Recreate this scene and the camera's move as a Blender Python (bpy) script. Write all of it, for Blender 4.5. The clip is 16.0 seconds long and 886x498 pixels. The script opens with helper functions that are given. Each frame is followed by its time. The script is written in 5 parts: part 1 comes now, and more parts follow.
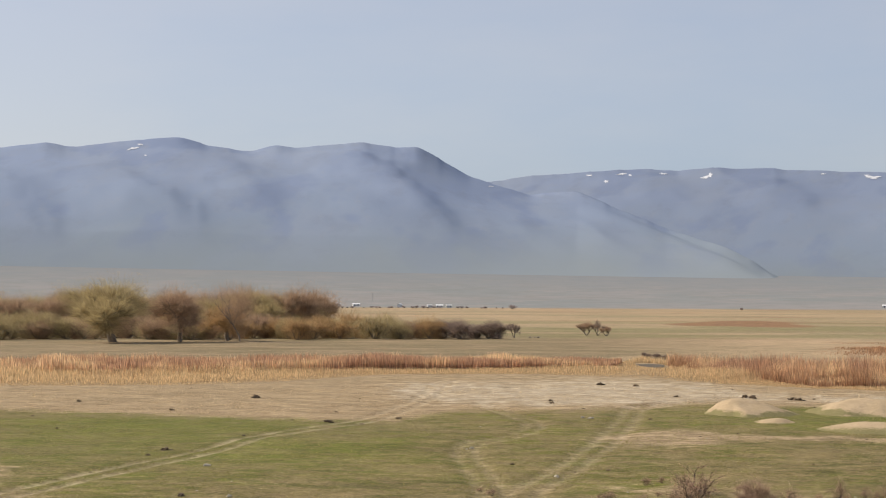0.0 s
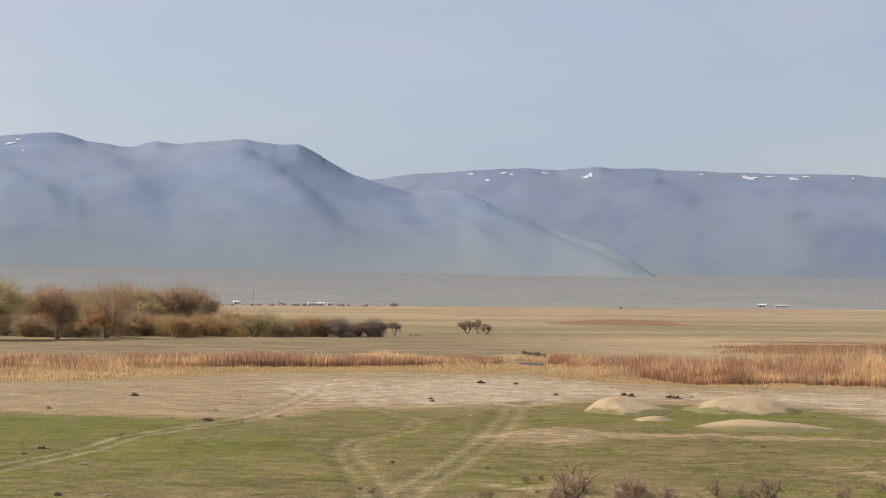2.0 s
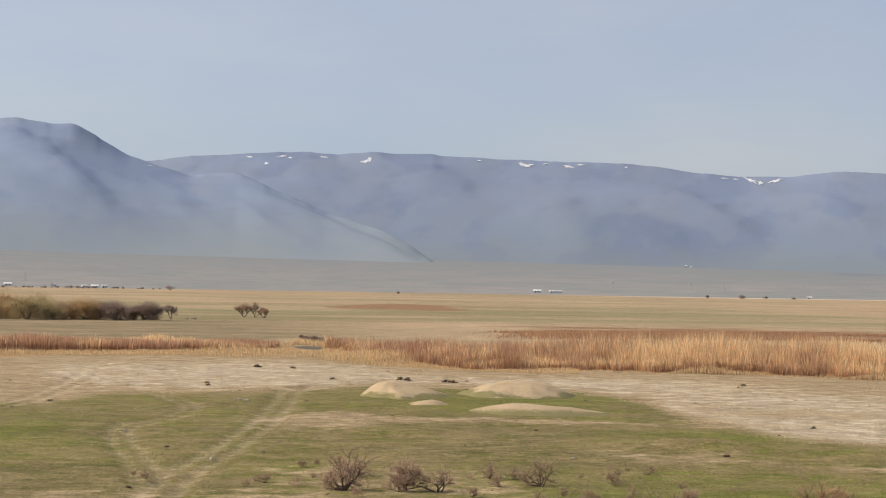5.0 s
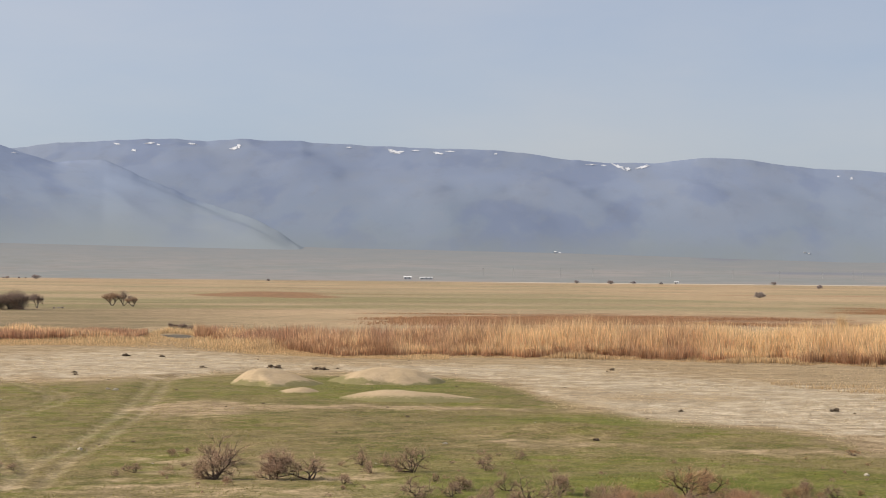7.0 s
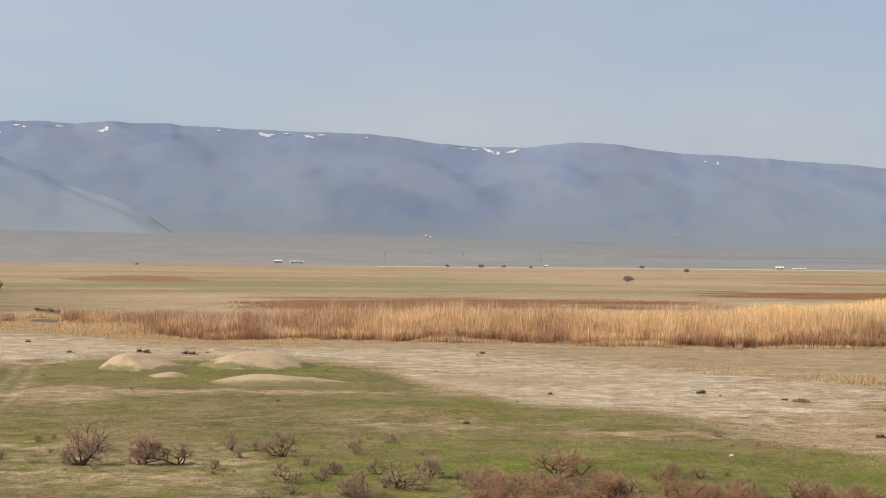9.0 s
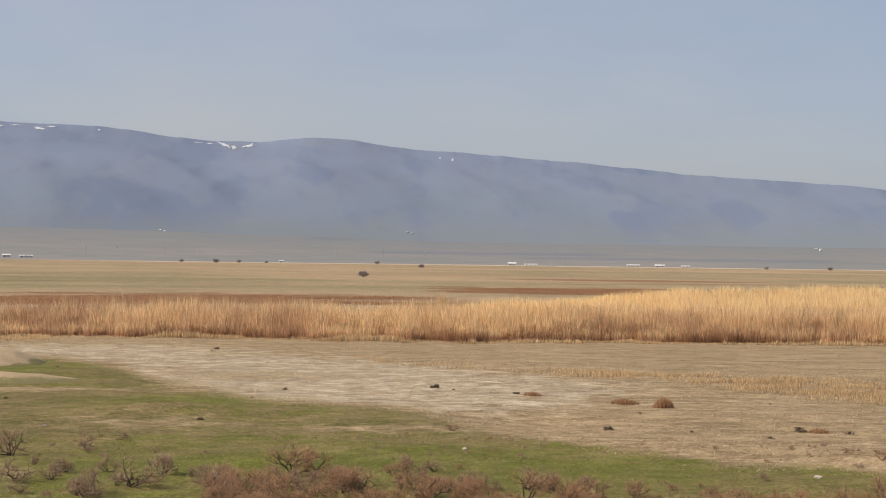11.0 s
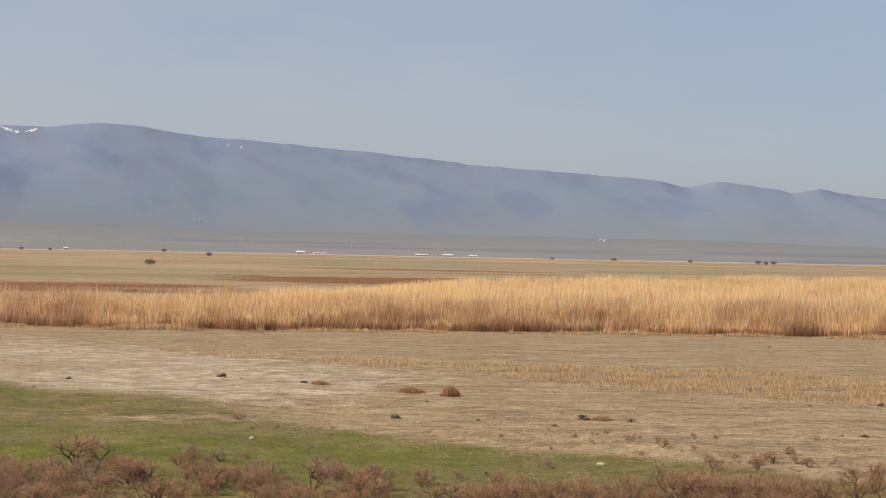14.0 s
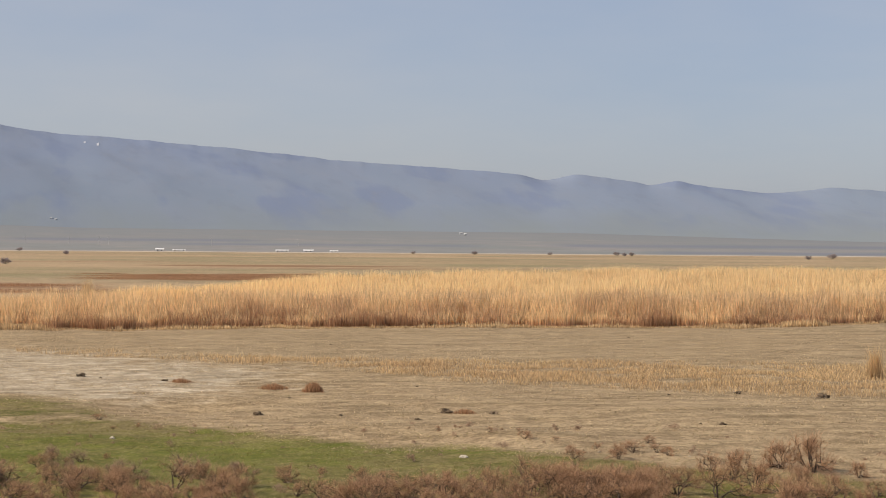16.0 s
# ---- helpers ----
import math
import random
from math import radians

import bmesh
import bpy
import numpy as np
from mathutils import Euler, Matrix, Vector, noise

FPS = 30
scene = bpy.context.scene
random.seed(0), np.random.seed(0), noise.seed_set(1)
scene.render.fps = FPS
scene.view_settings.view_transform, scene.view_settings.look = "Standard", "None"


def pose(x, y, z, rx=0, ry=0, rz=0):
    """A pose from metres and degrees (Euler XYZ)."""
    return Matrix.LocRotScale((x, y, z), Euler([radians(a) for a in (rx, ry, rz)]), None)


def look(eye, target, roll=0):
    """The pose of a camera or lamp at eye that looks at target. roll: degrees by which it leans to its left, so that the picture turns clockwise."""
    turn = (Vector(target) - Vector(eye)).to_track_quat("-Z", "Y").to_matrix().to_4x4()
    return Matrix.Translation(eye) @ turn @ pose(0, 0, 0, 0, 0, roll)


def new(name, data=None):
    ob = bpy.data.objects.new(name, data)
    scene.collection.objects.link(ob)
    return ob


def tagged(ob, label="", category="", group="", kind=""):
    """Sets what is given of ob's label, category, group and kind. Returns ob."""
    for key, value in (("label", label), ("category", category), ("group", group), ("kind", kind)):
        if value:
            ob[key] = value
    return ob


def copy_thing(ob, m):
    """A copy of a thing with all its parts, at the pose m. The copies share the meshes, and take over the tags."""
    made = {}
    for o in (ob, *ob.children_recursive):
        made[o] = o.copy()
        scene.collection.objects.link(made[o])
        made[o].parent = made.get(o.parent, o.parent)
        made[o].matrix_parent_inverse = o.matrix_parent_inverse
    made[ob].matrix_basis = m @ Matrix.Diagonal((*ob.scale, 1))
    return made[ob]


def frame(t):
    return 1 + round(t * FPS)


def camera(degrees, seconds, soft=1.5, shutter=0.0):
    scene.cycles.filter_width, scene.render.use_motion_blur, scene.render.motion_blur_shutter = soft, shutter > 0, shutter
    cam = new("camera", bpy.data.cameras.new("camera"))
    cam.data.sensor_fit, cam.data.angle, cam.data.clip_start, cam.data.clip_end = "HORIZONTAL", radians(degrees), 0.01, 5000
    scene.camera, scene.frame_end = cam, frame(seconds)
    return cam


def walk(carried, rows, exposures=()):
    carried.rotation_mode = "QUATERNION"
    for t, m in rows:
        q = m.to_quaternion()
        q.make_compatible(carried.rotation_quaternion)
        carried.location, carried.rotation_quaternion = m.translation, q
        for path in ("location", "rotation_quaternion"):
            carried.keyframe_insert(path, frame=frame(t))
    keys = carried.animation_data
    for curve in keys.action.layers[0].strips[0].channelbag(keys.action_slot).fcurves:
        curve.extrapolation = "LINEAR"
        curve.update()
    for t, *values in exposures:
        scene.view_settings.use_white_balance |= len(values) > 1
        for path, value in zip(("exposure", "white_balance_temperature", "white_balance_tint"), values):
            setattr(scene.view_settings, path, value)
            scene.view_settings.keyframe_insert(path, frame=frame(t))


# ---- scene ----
# A fixed viewpoint about 6.5 m above a steppe plain; the camera pans to the right.
cam = camera(27.32, 16.0, soft=1.05)
EYE = 6.5
# seconds, yaw, pitch, roll
TURNS = [
    (0.0, 0.000, 1.660, 0.260), (0.5, -0.506, 1.661, 0.267), (1.0, -1.129, 1.654, 0.304), (1.5, -1.957, 1.639, 0.423),
    (2.0, -3.724, 1.622, 0.455), (2.5, -5.353, 1.573, 0.510), (3.0, -6.867, 1.489, 0.805), (3.5, -7.962, 1.384, 0.898),
    (4.0, -8.813, 1.272, 1.008), (6.5, -13.798, 1.020, 0.498), (7.0, -14.774, 0.837, 0.538), (7.5, -15.699, 0.712, 0.582),
    (8.0, -16.730, 0.623, 0.596), (8.5, -17.887, 0.523, 0.480), (9.0, -18.837, 0.366, 0.530), (9.5, -20.522, 0.217, 0.745),
    (10.0, -23.222, 0.266, 0.689), (12.5, -30.173, 0.267, 1.201), (13.0, -31.176, 0.304, 1.317), (13.5, -32.287, 0.208, 1.303),
    (14.0, -33.770, 0.059, 1.112), (14.5, -35.147, 0.007, 1.081), (15.0, -36.368, -0.012, 0.846), (15.5, -37.465, -0.028, 0.749),
    (16.0, -38.142, -0.052, 0.418),
]
walk(cam, [(t, pose(0, 0, EYE, 90 + p, 0, y) @ pose(0, 0, 0, 0, 0, r)) for t, y, p, r in TURNS],
     exposures=[(0.0, 0.11, 6500, 10), (8.5, 0.12, 6500, 10), (9.5, 0.13, 6500, 10), (9.9, -0.03, 6550, 11.5), (16.0, -0.03, 6600, 11.5)])

# ---- light ----
SUN_AZ, SUN_EL = 70.0, 37.0          # degrees to the left of +y, degrees up
sun = new("sun", bpy.data.lights.new("sun", "SUN"))
sun.data.energy, sun.data.angle, sun.data.color = 4.6, radians(0.6), (1.0, 0.89, 0.73)
sa, se = radians(SUN_AZ), radians(SUN_EL)
sun.matrix_world = look((-math.sin(sa) * math.cos(se) * 100, math.cos(sa) * math.cos(se) * 100, math.sin(se) * 100), (0, 0, 0))
world = bpy.data.worlds.new("sky")
scene.world = world
world.use_nodes = True
wn, wl = world.node_tree.nodes, world.node_tree.links
wn.clear()
sky = wn.new("ShaderNodeTexSky")
sky.sky_type, sky.sun_disc = "NISHITA", False
sky.sun_elevation, sky.sun_rotation = se, radians(-SUN_AZ)
sky.air_density, sky.dust_density, sky.ozone_density, sky.altitude = 1.0, 6.0, 3.0, 1500
wb = wn.new("ShaderNodeBackground")
wb.inputs["Strength"].default_value = 0.055
wh = wn.new("ShaderNodeBackground")          # the milky spring haze over the whole sky
wt, wm, wp = wn.new("ShaderNodeTexNoise"), wn.new("ShaderNodeMix"), wn.new("ShaderNodeMapping")
wl.new(wn.new("ShaderNodeTexCoord").outputs["Generated"], wp.inputs[0])
wp.inputs["Scale"].default_value = (2.0, 2.0, 7.0)
wl.new(wp.outputs[0], wt.inputs["Vector"])
wt.inputs["Scale"].default_value, wt.inputs["Detail"].default_value, wt.inputs["Roughness"].default_value = 1.1, 6, 0.55
wm.data_type = "RGBA"
wm.inputs["A"].default_value, wm.inputs["B"].default_value = (0.228, 0.256, 0.318, 1), (0.318, 0.308, 0.318, 1)   # thin veils of cloud
wr = wn.new("ShaderNodeMapRange")
wr.inputs["From Min"].default_value, wr.inputs["From Max"].default_value = 0.34, 0.66
wl.new(wt.outputs["Fac"], wr.inputs["Value"])
ws, wg, wq = wn.new("ShaderNodeSeparateXYZ"), wn.new("ShaderNodeMapRange"), wn.new("ShaderNodeMath")      # whiter towards the sun
wl.new(wp.inputs[0].links[0].from_socket, ws.inputs[0])
wl.new(ws.outputs["X"], wg.inputs["Value"])
wg.inputs["From Min"].default_value, wg.inputs["From Max"].default_value, wg.inputs["To Min"].default_value, wg.inputs["To Max"].default_value = 0.15, -0.3, 0.0, 0.5
wq.use_clamp = True
wl.new(wr.outputs["Result"], wq.inputs[0])
wl.new(wg.outputs["Result"], wq.inputs[1])
wl.new(wq.outputs[0], wm.inputs["Factor"])
wl.new(wm.outputs["Result"], wh.inputs["Color"])
wa = wn.new("ShaderNodeAddShader")
wo = wn.new("ShaderNodeOutputWorld")
wl.new(sky.outputs[0], wb.inputs[0])
wl.new(wb.outputs[0], wa.inputs[0])
wl.new(wh.outputs[0], wa.inputs[1])
wl.new(wa.outputs[0], wo.inputs[0])


# ---- small numeric tools ----
def table(pairs):
    """A piecewise linear function of azimuth from (azimuth, value) pairs."""
    pairs = sorted(pairs)
    xs, ys = np.array([p[0] for p in pairs]), np.array([p[1] for p in pairs])
    return lambda a: np.interp(a, xs, ys)


def place(az, r):
    """Plan position from degrees to the left of +y and metres from the viewpoint."""
    a = np.radians(az)
    return -np.sin(a) * r, np.cos(a) * r


def smooth(a, b, v):
    k = np.clip((v - a) / (b - a), 0, 1)
    return k * k * (3 - 2 * k)


def lattice(seed):
    return np.random.RandomState(seed).rand(256, 256)


def grain(x, y, seed):
    """Smooth value noise from 0 to 1 with a cell of 1."""
    g = lattice(seed)
    xi, yi = np.floor(x).astype(int), np.floor(y).astype(int)
    fx, fy = x - xi, y - yi
    fx, fy = fx * fx * (3 - 2 * fx), fy * fy * (3 - 2 * fy)
    a, b = g[xi % 256, yi % 256], g[(xi + 1) % 256, yi % 256]
    c, d = g[xi % 256, (yi + 1) % 256], g[(xi + 1) % 256, (yi + 1) % 256]
    return (a * (1 - fx) + b * fx) * (1 - fy) + (c * (1 - fx) + d * fx) * fy


def fbm(x, y, seed, octaves=4):
    total, amp, s = 0, 0.5, 0
    for k in range(octaves):
        total = total + amp * grain(x * 2 ** k + 17.3 * k, y * 2 ** k - 9.1 * k, seed + k)
        s += amp
        amp *= 0.5
    return total / s


# ---- materials ----
class Mat:
    """A node material with a few short ways to add nodes."""

    def __init__(self, name, rough=0.9, spec=0.2):
        self.m = bpy.data.materials.new(name)
        self.m.use_nodes = True
        self.n, self.l = self.m.node_tree.nodes, self.m.node_tree.links
        self.b = self.n["Principled BSDF"]
        self.b.inputs["Roughness"].default_value = rough
        self.b.inputs["Specular IOR Level"].default_value = spec
        self.coord = self.n.new("ShaderNodeTexCoord").outputs["Object"]

    def put(self, sock, v):
        if hasattr(v, "links"):
            self.l.new(v, sock)
        elif isinstance(v, (tuple, list)):
            sock.default_value = (*v, 1)[:4]
        else:
            sock.default_value = v

    def noise(self, scale, detail=4, rough=0.55, stretch=None, turn=0.0, lo=None, hi=None):
        t = self.n.new("ShaderNodeTexNoise")
        t.inputs["Scale"].default_value, t.inputs["Detail"].default_value, t.inputs["Roughness"].default_value = scale, detail, rough
        src = self.coord
        if stretch:
            for k, v in (("Rotation", (0, 0, radians(turn))), ("Scale", stretch)):
                mp = self.n.new("ShaderNodeMapping")
                mp.inputs[k].default_value = v
                self.l.new(src, mp.inputs["Vector"])
                src = mp.outputs[0]
        self.l.new(src, t.inputs["Vector"])
        return t.outputs["Fac"] if lo is None else self.range(t.outputs["Fac"], lo, hi)

    def range(self, v, lo, hi, a=0.0, b=1.0):
        r = self.n.new("ShaderNodeMapRange")
        self.put(r.inputs["Value"], v)
        for k, w in (("From Min", lo), ("From Max", hi), ("To Min", a), ("To Max", b)):
            r.inputs[k].default_value = w
        return r.outputs["Result"]

    def math(self, op, a, b=0.0):
        x = self.n.new("ShaderNodeMath")
        x.operation = op
        self.put(x.inputs[0], a)
        self.put(x.inputs[1], b)
        return x.outputs[0]

    def mix(self, fac, a, b, blend="MIX"):
        x = self.n.new("ShaderNodeMix")
        x.data_type, x.blend_type = "RGBA", blend
        self.put(x.inputs["Factor"], fac)
        self.put(x.inputs["A"], a)
        self.put(x.inputs["B"], b)
        return x.outputs["Result"]

    def attr(self, name):
        x = self.n.new("ShaderNodeAttribute")
        x.attribute_name = name
        return x.outputs["Fac"]

    def random(self):
        return self.n.new("ShaderNodeObjectInfo").outputs["Random"]

    def colour(self, v):
        self.put(self.b.inputs["Base Color"], v)
        return self

    def bump(self, h, strength=0.5, dist=0.05):
        x = self.n.new("ShaderNodeBump")
        x.inputs["Strength"].default_value, x.inputs["Distance"].default_value = strength, dist
        self.l.new(h, x.inputs["Height"])
        self.l.new(x.outputs[0], self.b.inputs["Normal"])
        return self


def make_ground_material():
    m = Mat("steppe_ground", 0.95, 0.1)
    fine, mid, big, huge = m.noise(4.0, 5, 0.75), m.noise(0.55, 6, 0.65), m.noise(0.09, 5, 0.6), m.noise(0.012, 5, 0.6)
    grit = m.noise(14.0, 3, 0.7)
    wisp = m.noise(1.3, 5, 0.7)
    furrow = m.math("ADD", m.math("MULTIPLY", m.noise(1.5, 6, 0.75, (0.16, 1, 1), 33), 0.5), m.math("MULTIPLY", m.noise(0.5, 5, 0.7, (0.22, 1, 1), 24), 0.5))
    lush = m.attr("lush")
    thin = m.range(lush, 0, 1, 1, 0.25)
    speck = m.noise(2.2, 4, 0.8)
    tuft = m.noise(1.1, 6, 0.75, (0.6, 1, 1))
    straw = m.mix(m.range(fine, 0.35, 0.65), (0.165, 0.126, 0.065), (0.297, 0.234, 0.128))
    green = m.mix(m.range(fine, 0.35, 0.65), (0.078, 0.078, 0.024), (0.160, 0.150, 0.05))
    green = m.mix(m.range(big, 0.42, 0.60), green, (0.142, 0.152, 0.030))
    green = m.mix(m.math("MULTIPLY", lush, m.range(fine, 0.62, 0.4, 0.4, 1)), green, (0.128, 0.150, 0.026))
    green = m.mix(m.math("MULTIPLY", m.range(tuft, 0.45, 0.57, 0, 0.85), thin), green, straw)
    green = m.mix(m.math("MULTIPLY", m.range(m.noise(0.22, 6, 0.7), 0.44, 0.57, 0, 0.75), thin), green, straw)
    green = m.mix(m.range(speck, 0.40, 0.34, 0, 0.25), green, (0.065, 0.06, 0.026))
    green = m.mix(m.range(grit, 0.61, 0.68, 0, 0.75), green, (0.42, 0.37, 0.25))
    green = m.mix(1.0, green, (0.86, 0.83, 0.74), "MULTIPLY")
    dry = m.mix(m.range(mid, 0.35, 0.65), (0.275, 0.198, 0.116), (0.370, 0.280, 0.170))
    dry = m.mix(m.range(fine, 0.4, 0.7), dry, (0.20, 0.145, 0.08))
    dry = m.mix(m.range(tuft, 0.50, 0.64, 0, 0.6), dry, (0.39, 0.30, 0.18))
    dry = m.mix(m.range(furrow, 0.50, 0.60, 0, 0.6), dry, (0.40, 0.305, 0.185))
    dry = m.mix(m.range(furrow, 0.48, 0.41, 0, 0.65), dry, (0.185, 0.135, 0.072))
    dry = m.mix(m.range(speck, 0.38, 0.32, 0, 0.8), dry, (0.12, 0.085, 0.045))
    salt = m.mix(m.range(mid, 0.38, 0.64), (0.315, 0.25, 0.165), (0.46, 0.385, 0.28))
    salt = m.mix(m.range(fine, 0.5, 0.66, 0, 0.75), salt, (0.27, 0.205, 0.125))
    salt = m.mix(m.range(tuft, 0.55, 0.66, 0, 0.8), salt, (0.58, 0.51, 0.40))
    salt = m.mix(m.range(furrow, 0.47, 0.38, 0, 0.75), salt, (0.26, 0.20, 0.12))
    plain = m.mix(m.range(big, 0.38, 0.62), (0.335, 0.248, 0.152), (0.265, 0.214, 0.125))
    plain = m.mix(m.range(huge, 0.45, 0.58), plain, (0.35, 0.265, 0.158))
    plain = m.mix(m.range(m.noise(0.03, 6, 0.65), 0.54, 0.64, 0, 0.7), plain, (0.215, 0.19, 0.098))
    plain = m.mix(m.range(m.noise(0.05, 6, 0.7, (0.3, 1, 1), -10), 0.55, 0.63, 0, 0.6), plain, (0.23, 0.15, 0.088))
    plain = m.mix(m.range(m.noise(0.0045, 6, 0.6), 0.45, 0.58, 0, 0.9), plain, (0.42, 0.30, 0.185))
    plain = m.mix(m.range(m.noise(0.0065, 6, 0.6, (1.3, 1, 1)), 0.52, 0.60, 0, 0.85), plain, (0.255, 0.215, 0.122))
    plain = m.mix(m.range(m.noise(0.011, 6, 0.6, (0.4, 1, 1), 20), 0.57, 0.63, 0, 0.8), plain, (0.29, 0.175, 0.105))
    plain = m.mix(m.range(m.noise(0.35, 6, 0.75, (0.5, 1, 1), -5), 0.50, 0.62, 0, 0.6), plain, (0.175, 0.145, 0.08))
    plain = m.mix(m.range(m.noise(0.28, 6, 0.75, (0.4, 1, 1), 12), 0.54, 0.64, 0, 0.5), plain, (0.40, 0.31, 0.19))
    plain = m.mix(m.math("MULTIPLY", m.attr("pasture"), 0.85), plain, m.mix(m.range(m.noise(0.10, 6, 0.75, (0.5, 1, 1), 5), 0.40, 0.60), (0.255, 0.188, 0.112), (0.150, 0.120, 0.064)))
    plain = m.mix(m.math("MULTIPLY", m.attr("olive"), 0.8), plain, m.mix(m.range(m.noise(0.06, 6, 0.7, (0.5, 1, 1), 5), 0.40, 0.60), (0.235, 0.195, 0.105), (0.165, 0.158, 0.068)))
    sand = m.mix(m.range(mid, 0.3, 0.7), (0.33, 0.255, 0.155), (0.47, 0.385, 0.265))
    rust = m.mix(m.range(mid, 0.3, 0.7), (0.19, 0.105, 0.06), (0.28, 0.17, 0.09))
    # distant ground with haze painted in: greyer, then bluer towards the mountain foot
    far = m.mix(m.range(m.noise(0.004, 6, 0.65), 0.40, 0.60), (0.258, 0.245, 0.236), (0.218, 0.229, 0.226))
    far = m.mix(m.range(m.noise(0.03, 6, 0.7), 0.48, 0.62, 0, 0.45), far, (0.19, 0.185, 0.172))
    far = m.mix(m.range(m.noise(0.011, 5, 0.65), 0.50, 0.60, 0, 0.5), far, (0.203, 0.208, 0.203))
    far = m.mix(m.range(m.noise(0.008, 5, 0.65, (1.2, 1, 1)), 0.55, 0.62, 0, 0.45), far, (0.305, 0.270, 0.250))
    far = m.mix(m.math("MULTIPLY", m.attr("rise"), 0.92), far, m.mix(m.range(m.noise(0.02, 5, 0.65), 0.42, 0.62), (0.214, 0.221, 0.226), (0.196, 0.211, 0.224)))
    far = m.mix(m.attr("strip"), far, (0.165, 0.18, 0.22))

    def edge(name, soft, fac):
        a = m.math("ADD", m.attr(name), m.math("MULTIPLY", m.math("SUBTRACT", soft, 0.5), fac))
        return m.range(a, 0.35, 0.65)

    c = m.mix(edge("dry", big, 0.6), plain, dry)
    c = m.mix(edge("salt", mid, 1.2), c, salt)
    c = m.mix(m.range(m.math("ADD", m.attr("green"), m.math("ADD", m.math("MULTIPLY", m.math("SUBTRACT", mid, 0.5), 1.5), m.math("MULTIPLY", m.math("SUBTRACT", wisp, 0.5), 0.9))), 0.30, 0.75), c, green)
    c = m.mix(edge("bare", mid, 1.2), c, dry)
    c = m.mix(m.math("MULTIPLY", m.range(m.math("ADD", m.attr("track"), m.math("MULTIPLY", m.math("SUBTRACT", mid, 0.5), 0.7)), 0.16, 0.80), 0.52), c, sand)
    c = m.mix(edge("rust", big, 0.8), c, rust)
    g = m.n.new("ShaderNodeVectorMath")
    g.operation = "SCALE"
    m.l.new(c, g.inputs[0])
    m.l.new(m.math("MULTIPLY", m.range(m.noise(7.0, 3, 0.8), 0.34, 0.66, 0.66, 1.38), m.math("MULTIPLY", m.range(m.noise(1.1, 4, 0.65), 0.36, 0.64, 0.84, 1.17), m.range(m.noise(0.30, 4, 0.65), 0.38, 0.62, 0.90, 1.10))), g.inputs["Scale"])
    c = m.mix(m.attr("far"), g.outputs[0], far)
    m.colour(c)
    h = m.math("ADD", m.math("MULTIPLY", fine, 0.4), mid)
    m.bump(h, 0.5, 0.12)
    return m.m


def make_blade_material(name, low, high, alt, thin=0.48, vary=(0.6, 1.35)):
    """Dry stalks: colour from base to tip with a tint of its own for every stalk."""
    m = Mat(name, 0.8, 0.25)
    c = m.mix(m.range(m.attr("up"), 0.05, 0.75), low, high)
    c = m.mix(m.attr("warm"), c, m.mix(m.range(m.attr("up"), 0.1, 0.9), low, alt))
    k = m.range(m.attr("tint"), 0, 1, *vary)
    g = m.n.new("ShaderNodeVectorMath")
    g.operation = "SCALE"
    m.l.new(c, g.inputs[0])
    m.l.new(k, g.inputs["Scale"])
    m.l.new(g.outputs[0], m.b.inputs["Base Color"])
    tr, mx = m.n.new("ShaderNodeBsdfTranslucent"), m.n.new("ShaderNodeMixShader")
    m.l.new(g.outputs[0], tr.inputs["Color"])
    mx.inputs[0].default_value = thin
    m.l.new(m.b.outputs[0], mx.inputs[1])
    m.l.new(tr.outputs[0], mx.inputs[2])
    m.l.new(mx.outputs[0], m.n["Material Output"].inputs["Surface"])
    return m.m


def plain_mat(name, a, b, scale=2.0, rough=0.9, bump=0.3, dist=0.03, spec=0.2, own=0.0):
    m = Mat(name, rough, spec)
    n = m.noise(scale, 5, 0.65)
    c = m.mix(m.range(n, 0.3, 0.7), a, b)
    c = m.mix(m.range(m.noise(scale * 0.17, 3), 0.35, 0.7, 0, 0.5), c, tuple(x * 0.75 for x in a))
    if own:
        g = m.n.new("ShaderNodeVectorMath")
        g.operation = "SCALE"
        m.l.new(c, g.inputs[0])
        m.l.new(m.range(m.random(), 0, 1, 1 - own, 1 + own), g.inputs["Scale"])
        c = g.outputs[0]
    m.colour(c)
    m.bump(n, bump, dist)
    return m.m


M_GROUND = make_ground_material()
M_REED = make_blade_material("reed_stalks", (0.68, 0.42, 0.265), (0.98, 0.74, 0.43), (0.54, 0.325, 0.205), 0.57, (0.46, 1.22))
M_PLUME = make_blade_material("reed_plumes", (0.58, 0.36, 0.18), (1.0, 0.77, 0.42), (0.78, 0.49, 0.25), 0.55, (0.62, 1.35))
M_STRAW = make_blade_material("straw_grass", (0.46, 0.32, 0.18), (0.72, 0.53, 0.30), (0.50, 0.33, 0.19))
M_RUSH = make_blade_material("russet_sedge", (0.34, 0.19, 0.11), (0.48, 0.28, 0.16), (0.52, 0.34, 0.19))
M_TURF = make_blade_material("turf_blades", (0.195, 0.18, 0.052), (0.265, 0.245, 0.07), (0.42, 0.33, 0.185))
M_STUBBLE = make_blade_material("stubble", (0.50, 0.385, 0.235), (0.72, 0.57, 0.37), (0.36, 0.26, 0.15))
M_CLOD = plain_mat("dark_clod", (0.11, 0.08, 0.055), (0.22, 0.165, 0.11), 9.0, 0.95, 0.6, 0.04, own=0.35)
M_STONE = plain_mat("pale_stone", (0.42, 0.37, 0.29), (0.55, 0.49, 0.40), 12.0, 1.0, 0.3, 0.01, spec=0.0, own=0.15)
